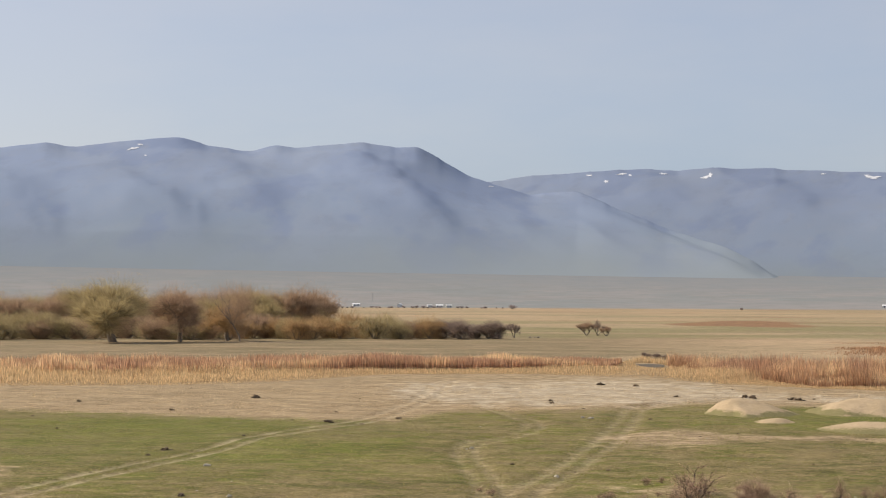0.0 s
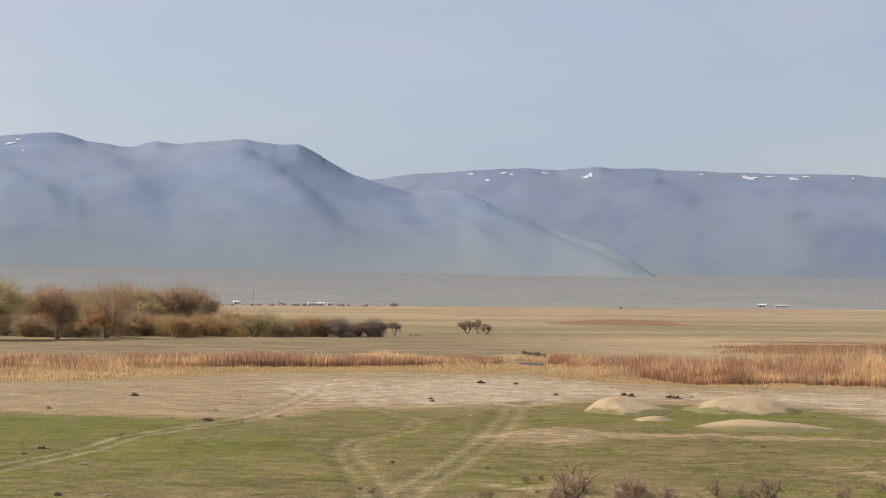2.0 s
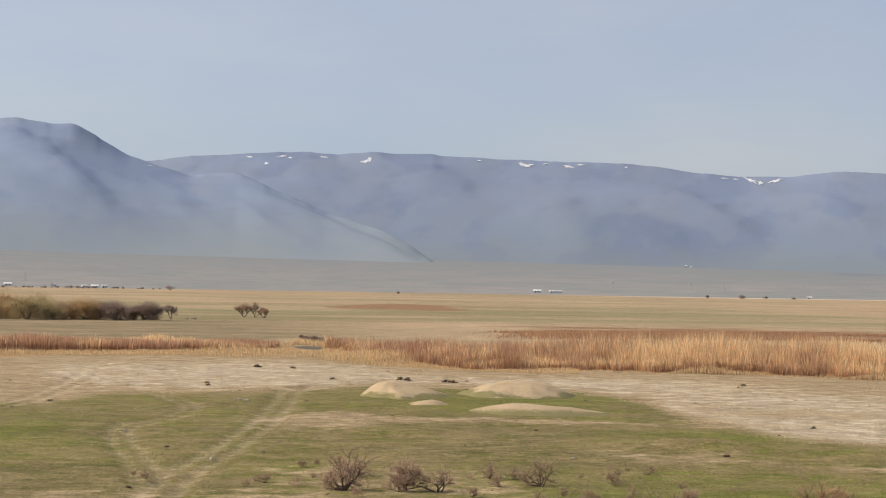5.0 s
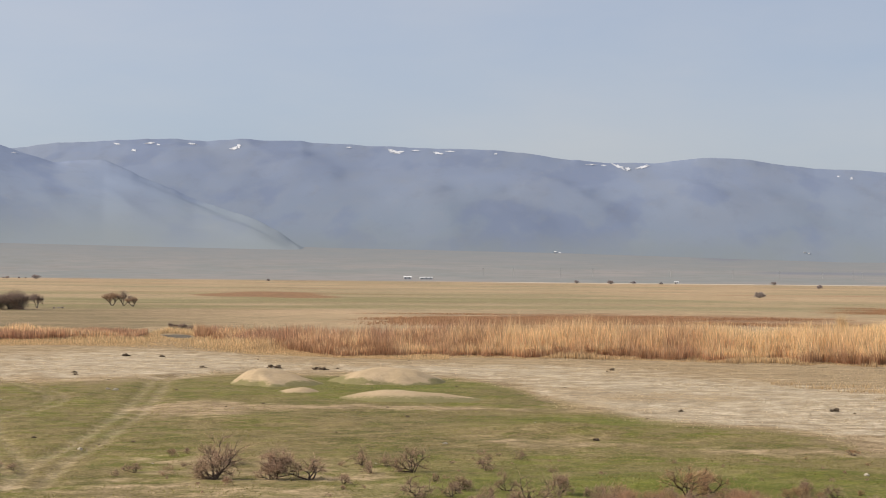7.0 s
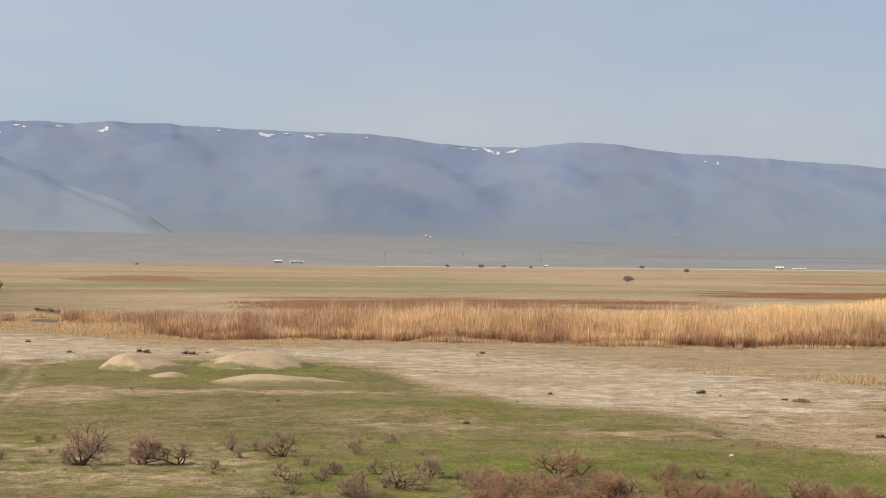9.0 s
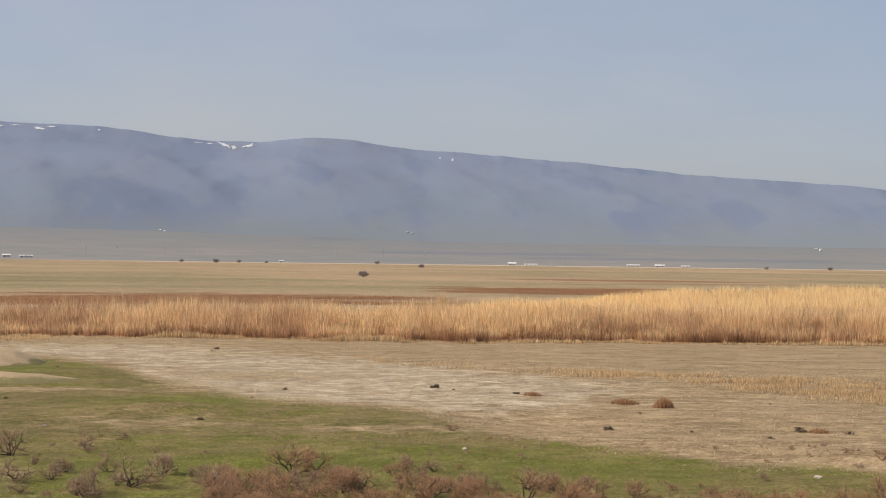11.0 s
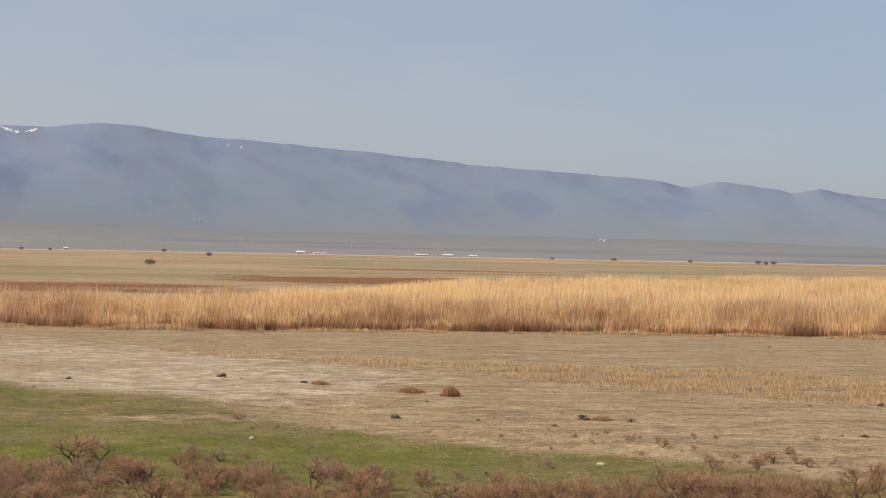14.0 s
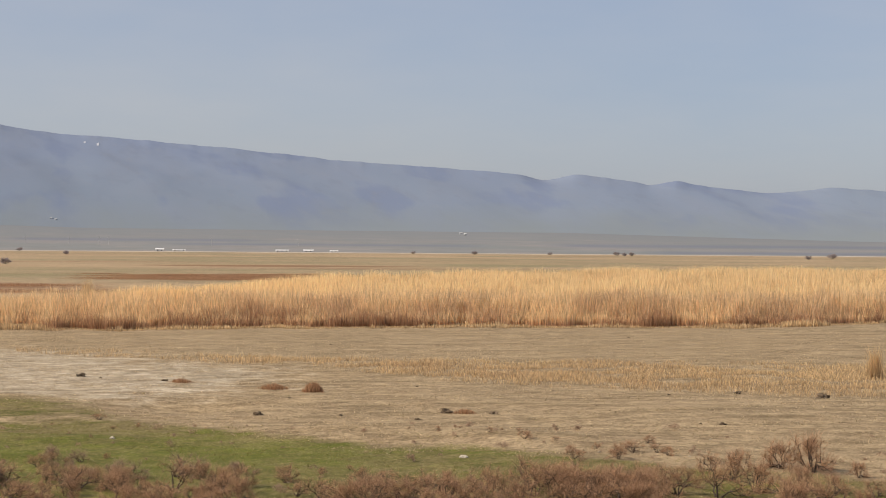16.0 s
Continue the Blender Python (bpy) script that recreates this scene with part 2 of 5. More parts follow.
M_BARK = plain_mat("willow_bark", (0.15, 0.125, 0.10), (0.30, 0.26, 0.215), 5.0, 0.95, 0.6, 0.03)
M_STEM = plain_mat("thorn_stem", (0.055, 0.04, 0.033), (0.13, 0.095, 0.075), 20.0, 0.9, 0.4, 0.01)


# ---- mesh tools ----
def link_mesh(name, verts, faces, mat, parent=None, smooth_shade=False, attrs=None):
    """An object from arrays of vertices and faces (all of one size)."""
    verts, faces = np.asarray(verts, np.float32), np.asarray(faces, np.int32)
    me = bpy.data.meshes.new(name)
    me.vertices.add(len(verts))
    me.vertices.foreach_set("co", verts.ravel())
    n = faces.shape[1]
    me.loops.add(faces.size)
    me.loops.foreach_set("vertex_index", faces.ravel())
    me.polygons.add(len(faces))
    me.polygons.foreach_set("loop_start", np.arange(0, faces.size, n, dtype=np.int32))
    if smooth_shade:
        me.polygons.foreach_set("use_smooth", np.ones(len(faces), bool))
    for k, v in (attrs or {}).items():
        me.attributes.new(k, "FLOAT", "POINT").data.foreach_set("value", np.asarray(v, np.float32))
    me.materials.append(mat)
    me.update(calc_edges=True)
    ob = new(name, me)
    if parent:
        ob.parent = parent
    return ob


def part(name, bm, mat, parent, label=""):
    """Links a bmesh as one mesh object under a thing."""
    me = bpy.data.meshes.new(name)
    bm.to_mesh(me)
    bm.free()
    me.materials.append(mat)
    ob = new(name, me)
    if parent:
        ob.parent = parent
    return tagged(ob, label) if label else ob


def blades(name, x, y, z, h, w, mat, rng, lean=0.12, warm=None, parent=None, plume=0.0):
    """Thin upright tapered stalks, each a bent strip of three triangles, in one mesh."""
    n = len(x)
    a = rng.rand(n) * 2 * np.pi
    dx, dy = np.cos(a) * w / 2, np.sin(a) * w / 2
    la, lm = rng.rand(n) * 2 * np.pi, lean * h * (0.3 + rng.rand(n))
    lx, ly = np.cos(la) * lm, np.sin(la) * lm
    v = np.empty((n, 5, 3), np.float32)
    mid = 0.62
    v[:, 0] = np.stack([x - dx, y - dy, z], 1)
    v[:, 1] = np.stack([x + dx, y + dy, z], 1)
    k = 0.75 + plume
    v[:, 2] = np.stack([x + lx * .4 + dx * k, y + ly * .4 + dy * k, z + h * mid], 1)
    v[:, 3] = np.stack([x + lx * .4 - dx * k, y + ly * .4 - dy * k, z + h * mid], 1)
    v[:, 4] = np.stack([x + lx, y + ly, z + h], 1)
    i = np.arange(n)[:, None] * 5
    f = np.concatenate([i + [[0, 1, 2]], i + [[0, 2, 3]], i + [[3, 2, 4]]])
    up = np.tile([0, 0, mid, mid, 1.0], n)
    tint = np.repeat(rng.rand(n), 5)
    warm = np.repeat(np.zeros(n) if warm is None else warm, 5)
    return link_mesh(name, v.reshape(-1, 3), f, mat, parent, attrs={"up": up, "tint": tint, "warm": warm})


# ---- the ground ----
GREEN = table([(18, 114), (13.6, 113), (10.2, 109), (6.75, 104), (3.94, 101), (1.46, 103), (-0.66, 112), (-3.85, 113), (-6.5, 118), (-8.2, 122),
               (-11, 119), (-15.1, 117), (-17.2, 105), (-17.9, 96), (-21.3, 83.4), (-25.6, 78), (-27.5, 74), (-28.6, 69), (-32.4, 63.3), (-34.1, 62),
               (-36, 60), (-39.4, 60.3), (-42, 57.5), (-45.5, 55.5), (-56, 52)])
REED_FRONT = table([(18, 168), (13.6, 167), (8.5, 166), (3.2, 174), (-2, 178), (-5.2, 182), (-6.2, 205), (-6.9, 200), (-7.2, 181), (-8.9, 162), (-11.5, 146), (-15, 147.5),
                    (-18.6, 148), (-22, 146), (-28.3, 144), (-32.3, 148), (-39.3, 151.5), (-44, 153.5), (-48, 157), (-51.7, 171), (-56, 178)])
REED_BACK = table([(18, 176), (8, 174), (-2, 185), (-5.2, 187), (-6.2, 206), (-6.9, 202), (-7.3, 190), (-11.5, 160), (-15, 160), (-18.6, 163), (-25, 164), (-28, 174), (-30.5, 205),
                   (-32.3, 232), (-35.8, 275), (-39.2, 325), (-43.7, 385), (-47.7, 430), (-56, 450)])
REED_TALL = table([(18, 1.55), (8, 1.5), (-2, 1.3), (-6, 0.9), (-7.2, 1.3), (-9, 1.8), (-11.5, 2.2), (-15, 2.75), (-19, 3.1), (-56, 3.1)])
STRAW_FRONT = table([(18, 141), (8.5, 141), (5, 147.7), (1.5, 163), (-3, 164.5), (-5.6, 160), (-9, 146.5), (-13.5, 140), (-18, 143), (-28, 141), (-56, 150)])
BASE_EL = table([(30, 1.2), (13.7, 1.14), (-0.3, 0.97), (-10.3, 0.82), (-18.6, 0.71), (-27, 0.5), (-42, 0.46), (-51, 0.25), (-64, 0.2)])
FAN_IN, FAN_OUT = 1850.0, 3000.0
# low swells and hollows: azimuth, distance, half widths, height
HUMPS = [(-18.6, 76, 2.4, 2.2, 0.40), (-30.5, 74, 2.6, 2.4, -0.35), (-32.6, 72.5, 2.0, 1.2, 0.22), (-35.5, 63.5, 4.5, 1.6, 0.25), (-40, 61.5, 3.0, 1.5, 0.25), (-9, 82, 3, 3, 0.22), (-26, 61, 3, 2, 0.2), (-22, 57, 3, 2.5, 0.25), (3, 84, 4, 5, 0.25), (-45, 72, 5, 5, 0.2), (-37, 76, 4, 3, 0.18), (-9.3, 600, 2.0, 60, 0.6)]


def ground_z(az, r):
    """Height of the ground: a flat plain with slight swells nearby, rising to the foot of the mountains."""
    x, y = place(az, r)
    z = (fbm(x / 14, y / 14, 5) - 0.5) * 0.35 * smooth(20, 45, r) * (1 - smooth(95, 135, r))
    for a0, r0, da, dr, h in HUMPS:
        z = z + h * np.exp(-(((az - a0) / da) ** 2 + ((r - r0) / dr) ** 2))
    k = np.clip((r - FAN_IN) / (FAN_OUT - FAN_IN), 0, 1.04)
    top = 6.5 + FAN_OUT * np.tan(np.radians(BASE_EL(az)))
    return z + top * k ** 1.25


def near_path(x, y, pts, width):
    """How much a place lies on a worn path along a line of plan points."""
    d = np.full(x.shape, 1e9)
    for (x0, y0), (x1, y1) in zip(pts, pts[1:]):
        k = np.clip(((x - x0) * (x1 - x0) + (y - y0) * (y1 - y0)) / ((x1 - x0) ** 2 + (y1 - y0) ** 2), 0, 1)
        d = np.minimum(d, np.hypot(x - x0 - k * (x1 - x0), y - y0 - k * (y1 - y0)))
    return np.exp(-(d / width) ** 2)


def blob(az, r, a0, r0, da, dr):
    return np.exp(-(((az - a0) / da) ** 2 + ((r - r0) / dr) ** 2))


def bend(pts, n=10):
    """A smooth line through plan points."""
    p = [pts[0]] + list(pts) + [pts[-1]]
    out = []
    for a, b, c, d in zip(p, p[1:], p[2:], p[3:]):
        for k in range(n):
            t = k / n
            out.append(tuple(0.5 * (2 * b[i] + (c[i] - a[i]) * t + (2 * a[i] - 5 * b[i] + 4 * c[i] - d[i]) * t * t + (3 * b[i] - a[i] - 3 * c[i] + d[i]) * t ** 3) for i in (0, 1)))
    return out + [pts[-1]]


def beside(pts, off):
    """The line moved sideways by off metres."""
    out = []
    for k, (x, y) in enumerate(pts):
        (x0, y0), (x1, y1) = pts[max(k - 1, 0)], pts[min(k + 1, len(pts) - 1)]
        n = math.hypot(x1 - x0, y1 - y0)
        out.append((x - (y1 - y0) / n * off, y + (x1 - x0) / n * off))
    return out


TRACKS = [   # worn vehicle tracks: (azimuth, distance) along them, rut offsets, rut width, wear
    ([(15, 60), (13.58, 62.8), (10.2, 70.5), (6.74, 82.3), (4.64, 92.2), (2.53, 99.7), (1.5, 109), (0.76, 119.6), (0.3, 131), (0.14, 139.6), (-0.3, 152.9)], (-0.6, 0.5), 0.30, 0.74),
    ([(-1.9, 56), (-2.62, 62.9), (-3.7, 70), (-4.73, 79.9), (-5.4, 91), (-5.78, 101), (-6.13, 113.7), (-7.36, 120.7)], (-0.45, 0.5), 0.42, 0.50),
    ([(-1.1, 118), (-1.55, 113.6), (-2.08, 107.9), (-2.9, 97.5), (-2.2, 89), (-0.93, 82.4), (-0.8, 76), (-1.3, 68), (-1.73, 60)], (-0.4, 0.4), 0.36, 0.42),
    ([(0.6, 125), (-0.8, 134), (-2.6, 140), (-4.6, 147), (-7, 150)], (-0.7, 0.7), 0.4, 0.7),
    ([(-6.13, 113.7), (-8, 123), (-11, 130), (-15, 131), (-20, 126)], (-0.7, 0.7), 0.5, 0.5),
]


def build_ground():
    az = np.concatenate([np.arange(-180, -57, 3.0), np.arange(-57, 18.01, 0.125), np.arange(21, 178, 3.0)])
    r = np.concatenate([np.arange(0.0, 35.0, 1.0), 35 * 1.008 ** np.arange(0, 312), 420 * 1.022 ** np.arange(0, 114)])
    A, R = np.meshgrid(az, r)
    z = ground_z(A, R)
    x, y = place(A, R)
    x = x + 3 * np.clip(1 - R / 30, 0, 1)
    n1, n2 = fbm(x / 9, y / 9, 31), fbm(x / 30, y / 30, 41)
    wob = (n1 - 0.5) * 10 + (n2 - 0.5) * 14
    g = GREEN(A)
    spread = 1 - 0.75 * smooth(-24, -31, A)
    green = 1 - smooth(-9, 7, (R - g - wob * (0.2 + 0.4 * spread)) / spread)
    olive = smooth(290, 370, R + (n2 - 0.5) * 120) * (1 - smooth(500, 760, R + (n2 - 0.5) * 160)) * smooth(0.36, 0.56, fbm(x / 130, y / 45, 46)) * (1 - 0.6 * smooth(-12, -24, A))
    dry = 1 - smooth(-15, 15, R - REED_BACK(A) - 25 - wob)
    salt = (blob(A, R, -4, 133, 5.5, 24) * 1.1 + blob(A, R, 0.2, 135, 1.2, 12) * 0.6 + blob(A, R, -25, 92, 8, 16) * 1.2 + blob(A, R, -21, 112, 7, 14) * 0.55 + blob(A, R, -16, 128, 6, 10) * 0.7) * (0.55 + 0.7 * n1) * (1 - green)
    bare = (smooth(0.56, 0.68, n2) * 0.5 + blob(A, R, -7.0, 88, 2.5, 7) * 0.8 + blob(A, R, -17.5, 72, 4, 5) * 0.45 + blob(A, R, -13, 90, 5, 2.2) * 0.7 + blob(A, R, -26, 69, 5, 3) * 0.55) * (1 - smooth(110, 125, R))
    lush = np.clip(blob(A, R, -14, 55, 7, 8) * 0.8 + blob(A, R, -12.5, 106, 5, 12) + blob(A, R, -29, 55, 13, 9) + blob(A, R, 7, 100, 7, 10) * 0.9 + blob(A, R, 11, 82, 7, 18) * 0.7 + blob(A, R, -20, 83, 4, 3.5) + blob(A, R, 4, 78, 4, 9) * 0.5, 0, 1)
    pasture = smooth(150, 190, R) * (1 - smooth(330, 460, R)) * smooth(-12, -4, A)
    track = np.zeros_like(R)
    close = (R > 30) & (R < 170) & (A > -30) & (A < 18)
    for pts, offs, w, wear in TRACKS:
        line = bend([tuple(float(q) for q in place(*p)) for p in pts])
        for off in offs:
            t = near_path(x[close], y[close], beside(line, off), w)
            track[close] = np.maximum(track[close], t * wear)
            z[close] -= 0.09 * t
    rust = blob(A, R, -9.6, 575, 1.7, 55) * 1.0 + blob(A, R, -8.2, 545, 1.6, 30) * 0.8 + blob(A, R, -10.6, 520, 1.2, 22) * 0.8 + blob(A, R, -31.5, 385, 3.6, 45) * 0.95 + blob(A, R, -21, 285, 8.5, 48) * 0.85 + blob(A, R, -33, 600, 6, 40) * 0.85 + blob(A, R, 2, 255, 16, 12) * 0.35
    # masks for the painted haze colours of the distant ground
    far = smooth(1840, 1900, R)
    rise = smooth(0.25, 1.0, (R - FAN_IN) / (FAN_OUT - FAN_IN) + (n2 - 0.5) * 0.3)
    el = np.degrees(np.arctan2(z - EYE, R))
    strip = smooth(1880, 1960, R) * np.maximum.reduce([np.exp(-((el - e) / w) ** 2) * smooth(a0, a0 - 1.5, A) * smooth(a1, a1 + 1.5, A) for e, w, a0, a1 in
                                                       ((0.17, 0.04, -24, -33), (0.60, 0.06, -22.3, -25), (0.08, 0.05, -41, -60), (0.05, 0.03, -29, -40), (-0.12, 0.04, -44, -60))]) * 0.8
    na, nr = len(az), len(r)
    v = np.stack([x, y, z], -1).reshape(-1, 3)
    i, j = np.meshgrid(np.arange(nr - 1), np.arange(na), indexing="ij")
    j2 = (j + 1) % na
    f = np.stack([i * na + j, (i + 1) * na + j, (i + 1) * na + j2, i * na + j2], -1).reshape(-1, 4)[:, ::-1]
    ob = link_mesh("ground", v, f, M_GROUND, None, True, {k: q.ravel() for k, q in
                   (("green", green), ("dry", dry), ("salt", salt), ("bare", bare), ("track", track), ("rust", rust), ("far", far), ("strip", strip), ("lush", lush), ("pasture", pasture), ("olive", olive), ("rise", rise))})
    tagged(ob, "flat steppe ground of short green turf, pale saline soil and dry grass", "ground", kind="structure")


build_ground()

# ---- the mountains ----
CREST_FRONT = table([(30, 4.3), (20, 4.5), (13.7, 4.64), (12.35, 4.84), (11.5, 4.72), (10.3, 4.89), (9.43, 4.97), (8.22, 5.1), (7.34, 4.83), (6.11, 4.68), (5.23, 4.88),
                     (4.61, 4.8), (3.64, 4.9), (2.58, 5.0), (1.69, 4.86), (0.8, 4.87), (0.26, 4.6), (-0.27, 4.25), (-0.81, 3.95), (-1.52, 3.73), (-2.68, 3.37),
                     (-4.18, 3.5), (-5.6, 2.88), (-7, 2.31), (-8.92, 1.7), (-9.61, 1.33), (-10.3, 0.86), (-10.9, 0.62), (-12, 0.3), (-64, 0.2)])
CREST_BACK = table([(30, 3.6), (-1.52, 3.78), (-2.76, 3.96), (-3.83, 4.03), (-5.24, 4.13), (-6.47, 4.17), (-7.35, 4.09), (-8.4, 4.23), (-9.09, 4.17), (-10.39, 4.18), (-10.56, 4.11),
                    (-13.7, 4.02), (-16.45, 3.94), (-17.34, 3.86), (-18.58, 3.69), (-19.64, 3.59), (-21.4, 3.56), (-22.8, 3.74), (-24.36, 3.68), (-25.07, 3.54), (-26.13, 3.42),
                    (-28.62, 3.27), (-31.29, 3.06), (-33.6, 2.84), (-34.13, 2.79), (-34.48, 2.71), (-37.48, 2.55), (-39.91, 2.36), (-40.6, 2.3), (-41.29, 2.1), (-42.31, 2.34),
                    (-43.4, 2.2), (-44.6, 1.99), (-45.47, 2.13), (-46.52, 1.92), (-48.08, 1.75), (-49.28, 1.82), (-50.3, 1.93), (-51.79, 1.79), (-64, 1.6)])


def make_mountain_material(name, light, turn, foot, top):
    """Steppe slopes with blue air haze painted into their colour: olive grey turf low down, violet grey heights, darker
    blue patches that run down the slope as painted gully shade.
    """
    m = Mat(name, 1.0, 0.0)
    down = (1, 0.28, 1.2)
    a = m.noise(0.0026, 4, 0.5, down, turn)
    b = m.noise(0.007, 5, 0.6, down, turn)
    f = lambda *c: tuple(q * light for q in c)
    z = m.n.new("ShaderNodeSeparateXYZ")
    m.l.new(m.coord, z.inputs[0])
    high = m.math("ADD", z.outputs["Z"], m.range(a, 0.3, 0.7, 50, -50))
    # haze put into the base colour, bluer with height
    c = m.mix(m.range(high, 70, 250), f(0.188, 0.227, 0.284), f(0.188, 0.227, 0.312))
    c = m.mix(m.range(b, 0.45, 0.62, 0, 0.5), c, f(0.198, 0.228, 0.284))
    # darker blue patches painted in for shaded gullies
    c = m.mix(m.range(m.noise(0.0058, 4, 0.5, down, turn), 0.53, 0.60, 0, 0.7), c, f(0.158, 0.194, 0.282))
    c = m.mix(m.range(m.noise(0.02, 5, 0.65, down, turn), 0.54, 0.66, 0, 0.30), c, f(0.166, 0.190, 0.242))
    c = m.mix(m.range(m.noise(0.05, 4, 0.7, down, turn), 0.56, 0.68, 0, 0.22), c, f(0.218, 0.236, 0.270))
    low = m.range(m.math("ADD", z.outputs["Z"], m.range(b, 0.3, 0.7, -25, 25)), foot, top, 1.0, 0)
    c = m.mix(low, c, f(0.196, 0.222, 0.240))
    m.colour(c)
    return m.m


# Spurs that run down the slopes: azimuth and height share at the upper and lower end, strength. They fall off steeply on their right.
SPURS_FRONT = [(2.75, 0.86, 0.45, 0.30, 0.075), (7.1, 0.80, 5.9, 0.36, 0.06), (4.3, 0.52, 3.0, 0.36, 0.05), (11.2, 0.70, 9.0, 0.36, 0.05), (13.9, 0.62, 12.9, 0.22, 0.05),
               (9.3, 0.52, 8.3, 0.22, 0.035), (-1.7, 0.52, -2.6, 0.30, 0.05), (-4.4, 0.56, -5.0, 0.34, 0.05), (-6.4, 0.80, -9.6, 0.30, 0.05), (17, 0.8, 15.6, 0.3, 0.05)]
SPURS_BACK = [(-6.6, 0.85, -7.4, 0.55, 0.04), (-10.0, 0.85, -11.0, 0.42, 0.035), (-13.6, 0.55, -14.6, 0.30, 0.035), (-18.2, 0.62, -19.6, 0.36, 0.045), (-16.2, 0.38, -17.2, 0.22, 0.03),
              (-22.2, 0.66, -23.6, 0.36, 0.04), (-24.2, 0.62, -25.8, 0.30, 0.035), (-27.4, 0.70, -29.6, 0.34, 0.03), (-32, 0.68, -34.6, 0.34, 0.025), (-37.5, 0.7, -39.5, 0.3, 0.025), (-43, 0.8, -44.4, 0.3, 0.04), (-46.2, 0.8, -47.8, 0.3, 0.035)]


CREST_R_FRONT = table([(30, 3850), (-3, 3850), (-4.2, 3830), (-7, 3540), (-8.9, 3230), (-9.6, 3115), (-10.3, 3010), (-12, 2990), (-64, 2990)])     # the last spur comes forward
CREST_R_BACK = table([(30, 4680), (-64, 4680)])
FOOT_FRONT = table([(30, 2880), (-64, 2880)])
FOOT_BACK = table([(30, 3750), (-15, 3750), (-35, 3990), (-52, 4210), (-64, 4210)])
SLOPE_ROWS, REAR_ROWS = 110, 12


def spurs(A, s, rows):
    out = np.zeros_like(A)
    for a0, s0, a1, s1, amp in rows:
        line = a1 + (a0 - a1) * (s - s1) / (s0 - s1)
        d = line - A + (fbm(A * 0.9, s * 6, 51, 3) - 0.5) * 0.9
        env = smooth(s1 - 0.16, s1 + 0.10, s) * (1 - smooth(s0 - 0.08, s0 + 0.14, s))
        out += amp * env * np.where(d < 0, np.exp(-(d / 2.4) ** 2), np.exp(-(d / 1.0) ** 2))
    return out


def range_sheet(crest, foot, crest_r, seed, relief, lift, rows):
    """Heights of one mountain range on a fan of places; the crest keeps the given skyline."""
    az = np.arange(-62, 26.01, 0.08)
    rc, ft = crest_r(az)[:, None], foot(az)[:, None]
    s = np.linspace(0, 1, SLOPE_ROWS)[None, :]
    R = np.concatenate([ft + s * (rc - ft), rc + np.linspace(0, 230, REAR_ROWS + 1)[None, 1:]], 1)
    A = np.repeat(az[:, None], R.shape[1], 1)
    S = np.clip((R - ft) / (rc - ft), 0, 1)
    x, y = place(A, R)
    bell = np.sin(np.pi * S) ** 0.8
    rough = (fbm(x / 330 + 40, y / 330 + 40, seed, 4) - 0.5) * 0.6 + (fbm(x / 75 + 9, y / 75 + 9, seed + 7, 4) - 0.5) * 0.06
    k = S * (1.2 - 0.2 * S) + relief * rough * bell + lift * spurs(A, S, rows) * (1 - smooth(0.82, 1.0, S))
    zb = (6.5 + FAN_OUT * np.tan(np.radians(BASE_EL(A)))) * np.clip((R - FAN_IN) / (FAN_OUT - FAN_IN), 0, 1.05) ** 1.25 - 6
    small = (fbm(az * 2.2, az * 0 + 3.3, seed + 20, 4) - 0.5) * 0.07
    fine_k = np.exp(-(np.arange(-6, 7) / 2.2) ** 2)
    sharp = np.convolve(np.pad(crest(az), 6, mode="edge"), fine_k / fine_k.sum(), "valid") + small
    wide, slim = (np.convolve(np.pad(sharp, 60, mode="edge"), q / q.sum(), "valid") for q in (np.exp(-(np.arange(-60, 61) / w) ** 2) for w in (24.0, 7.0)))
    mixed = smooth(-4, -6.5, az) * smooth(-13, -11.5, az)           # the end of the near ridge keeps its own line
    soft = wide * (1 - mixed) + slim * mixed
    soft = np.minimum(soft, sharp + 0.25)
    line = soft[:, None] * (1 - S ** 6) + sharp[:, None] * S ** 6
    gain = np.maximum(EYE + np.tan(np.radians(line)) * rc - zb[:, [SLOPE_ROWS - 1]], -60.0)
    z = zb + gain * k
    # the slope stays below the line of sight to the crest
    z = np.where(gain > 0, np.minimum(z, EYE + R * np.tan(np.radians(sharp[:, None] - 0.22 * (1 - S)))), z)
    z[:, SLOPE_ROWS:] = z[:, [SLOPE_ROWS - 1]] - (R[:, SLOPE_ROWS:] - rc) * 0.45
    return az, R, A, z


def build_range(name, label, crest, foot, crest_r, seed, relief, lift, rows, mat):
    az, R, A, z = range_sheet(crest, foot, crest_r, seed, relief, lift, rows)
    x, y = place(A, R)
    nr = R.shape[1]
    i, j = np.meshgrid(np.arange(len(az) - 1), np.arange(nr - 1), indexing="ij")
    f = np.stack([i * nr + j, (i + 1) * nr + j, (i + 1) * nr + j + 1, i * nr + j + 1], -1).reshape(-1, 4)
    ob = link_mesh(name, np.stack([x, y, z], -1).reshape(-1, 3), f, mat, None, True)
    tagged(ob, label, "mountains", kind="structure")
    return az, R, z


# the near range is painted lighter for the brighter haze towards the sun
FRONT = build_range("backdrop_mountain_front", "hazy blue-grey mountain ridge with rounded summits and broad spurs", CREST_FRONT, FOOT_FRONT, CREST_R_FRONT, 3, 0.09, 0.80, SPURS_FRONT, make_mountain_material("near_hazed_slopes", 1.28, 0, 45, 150))
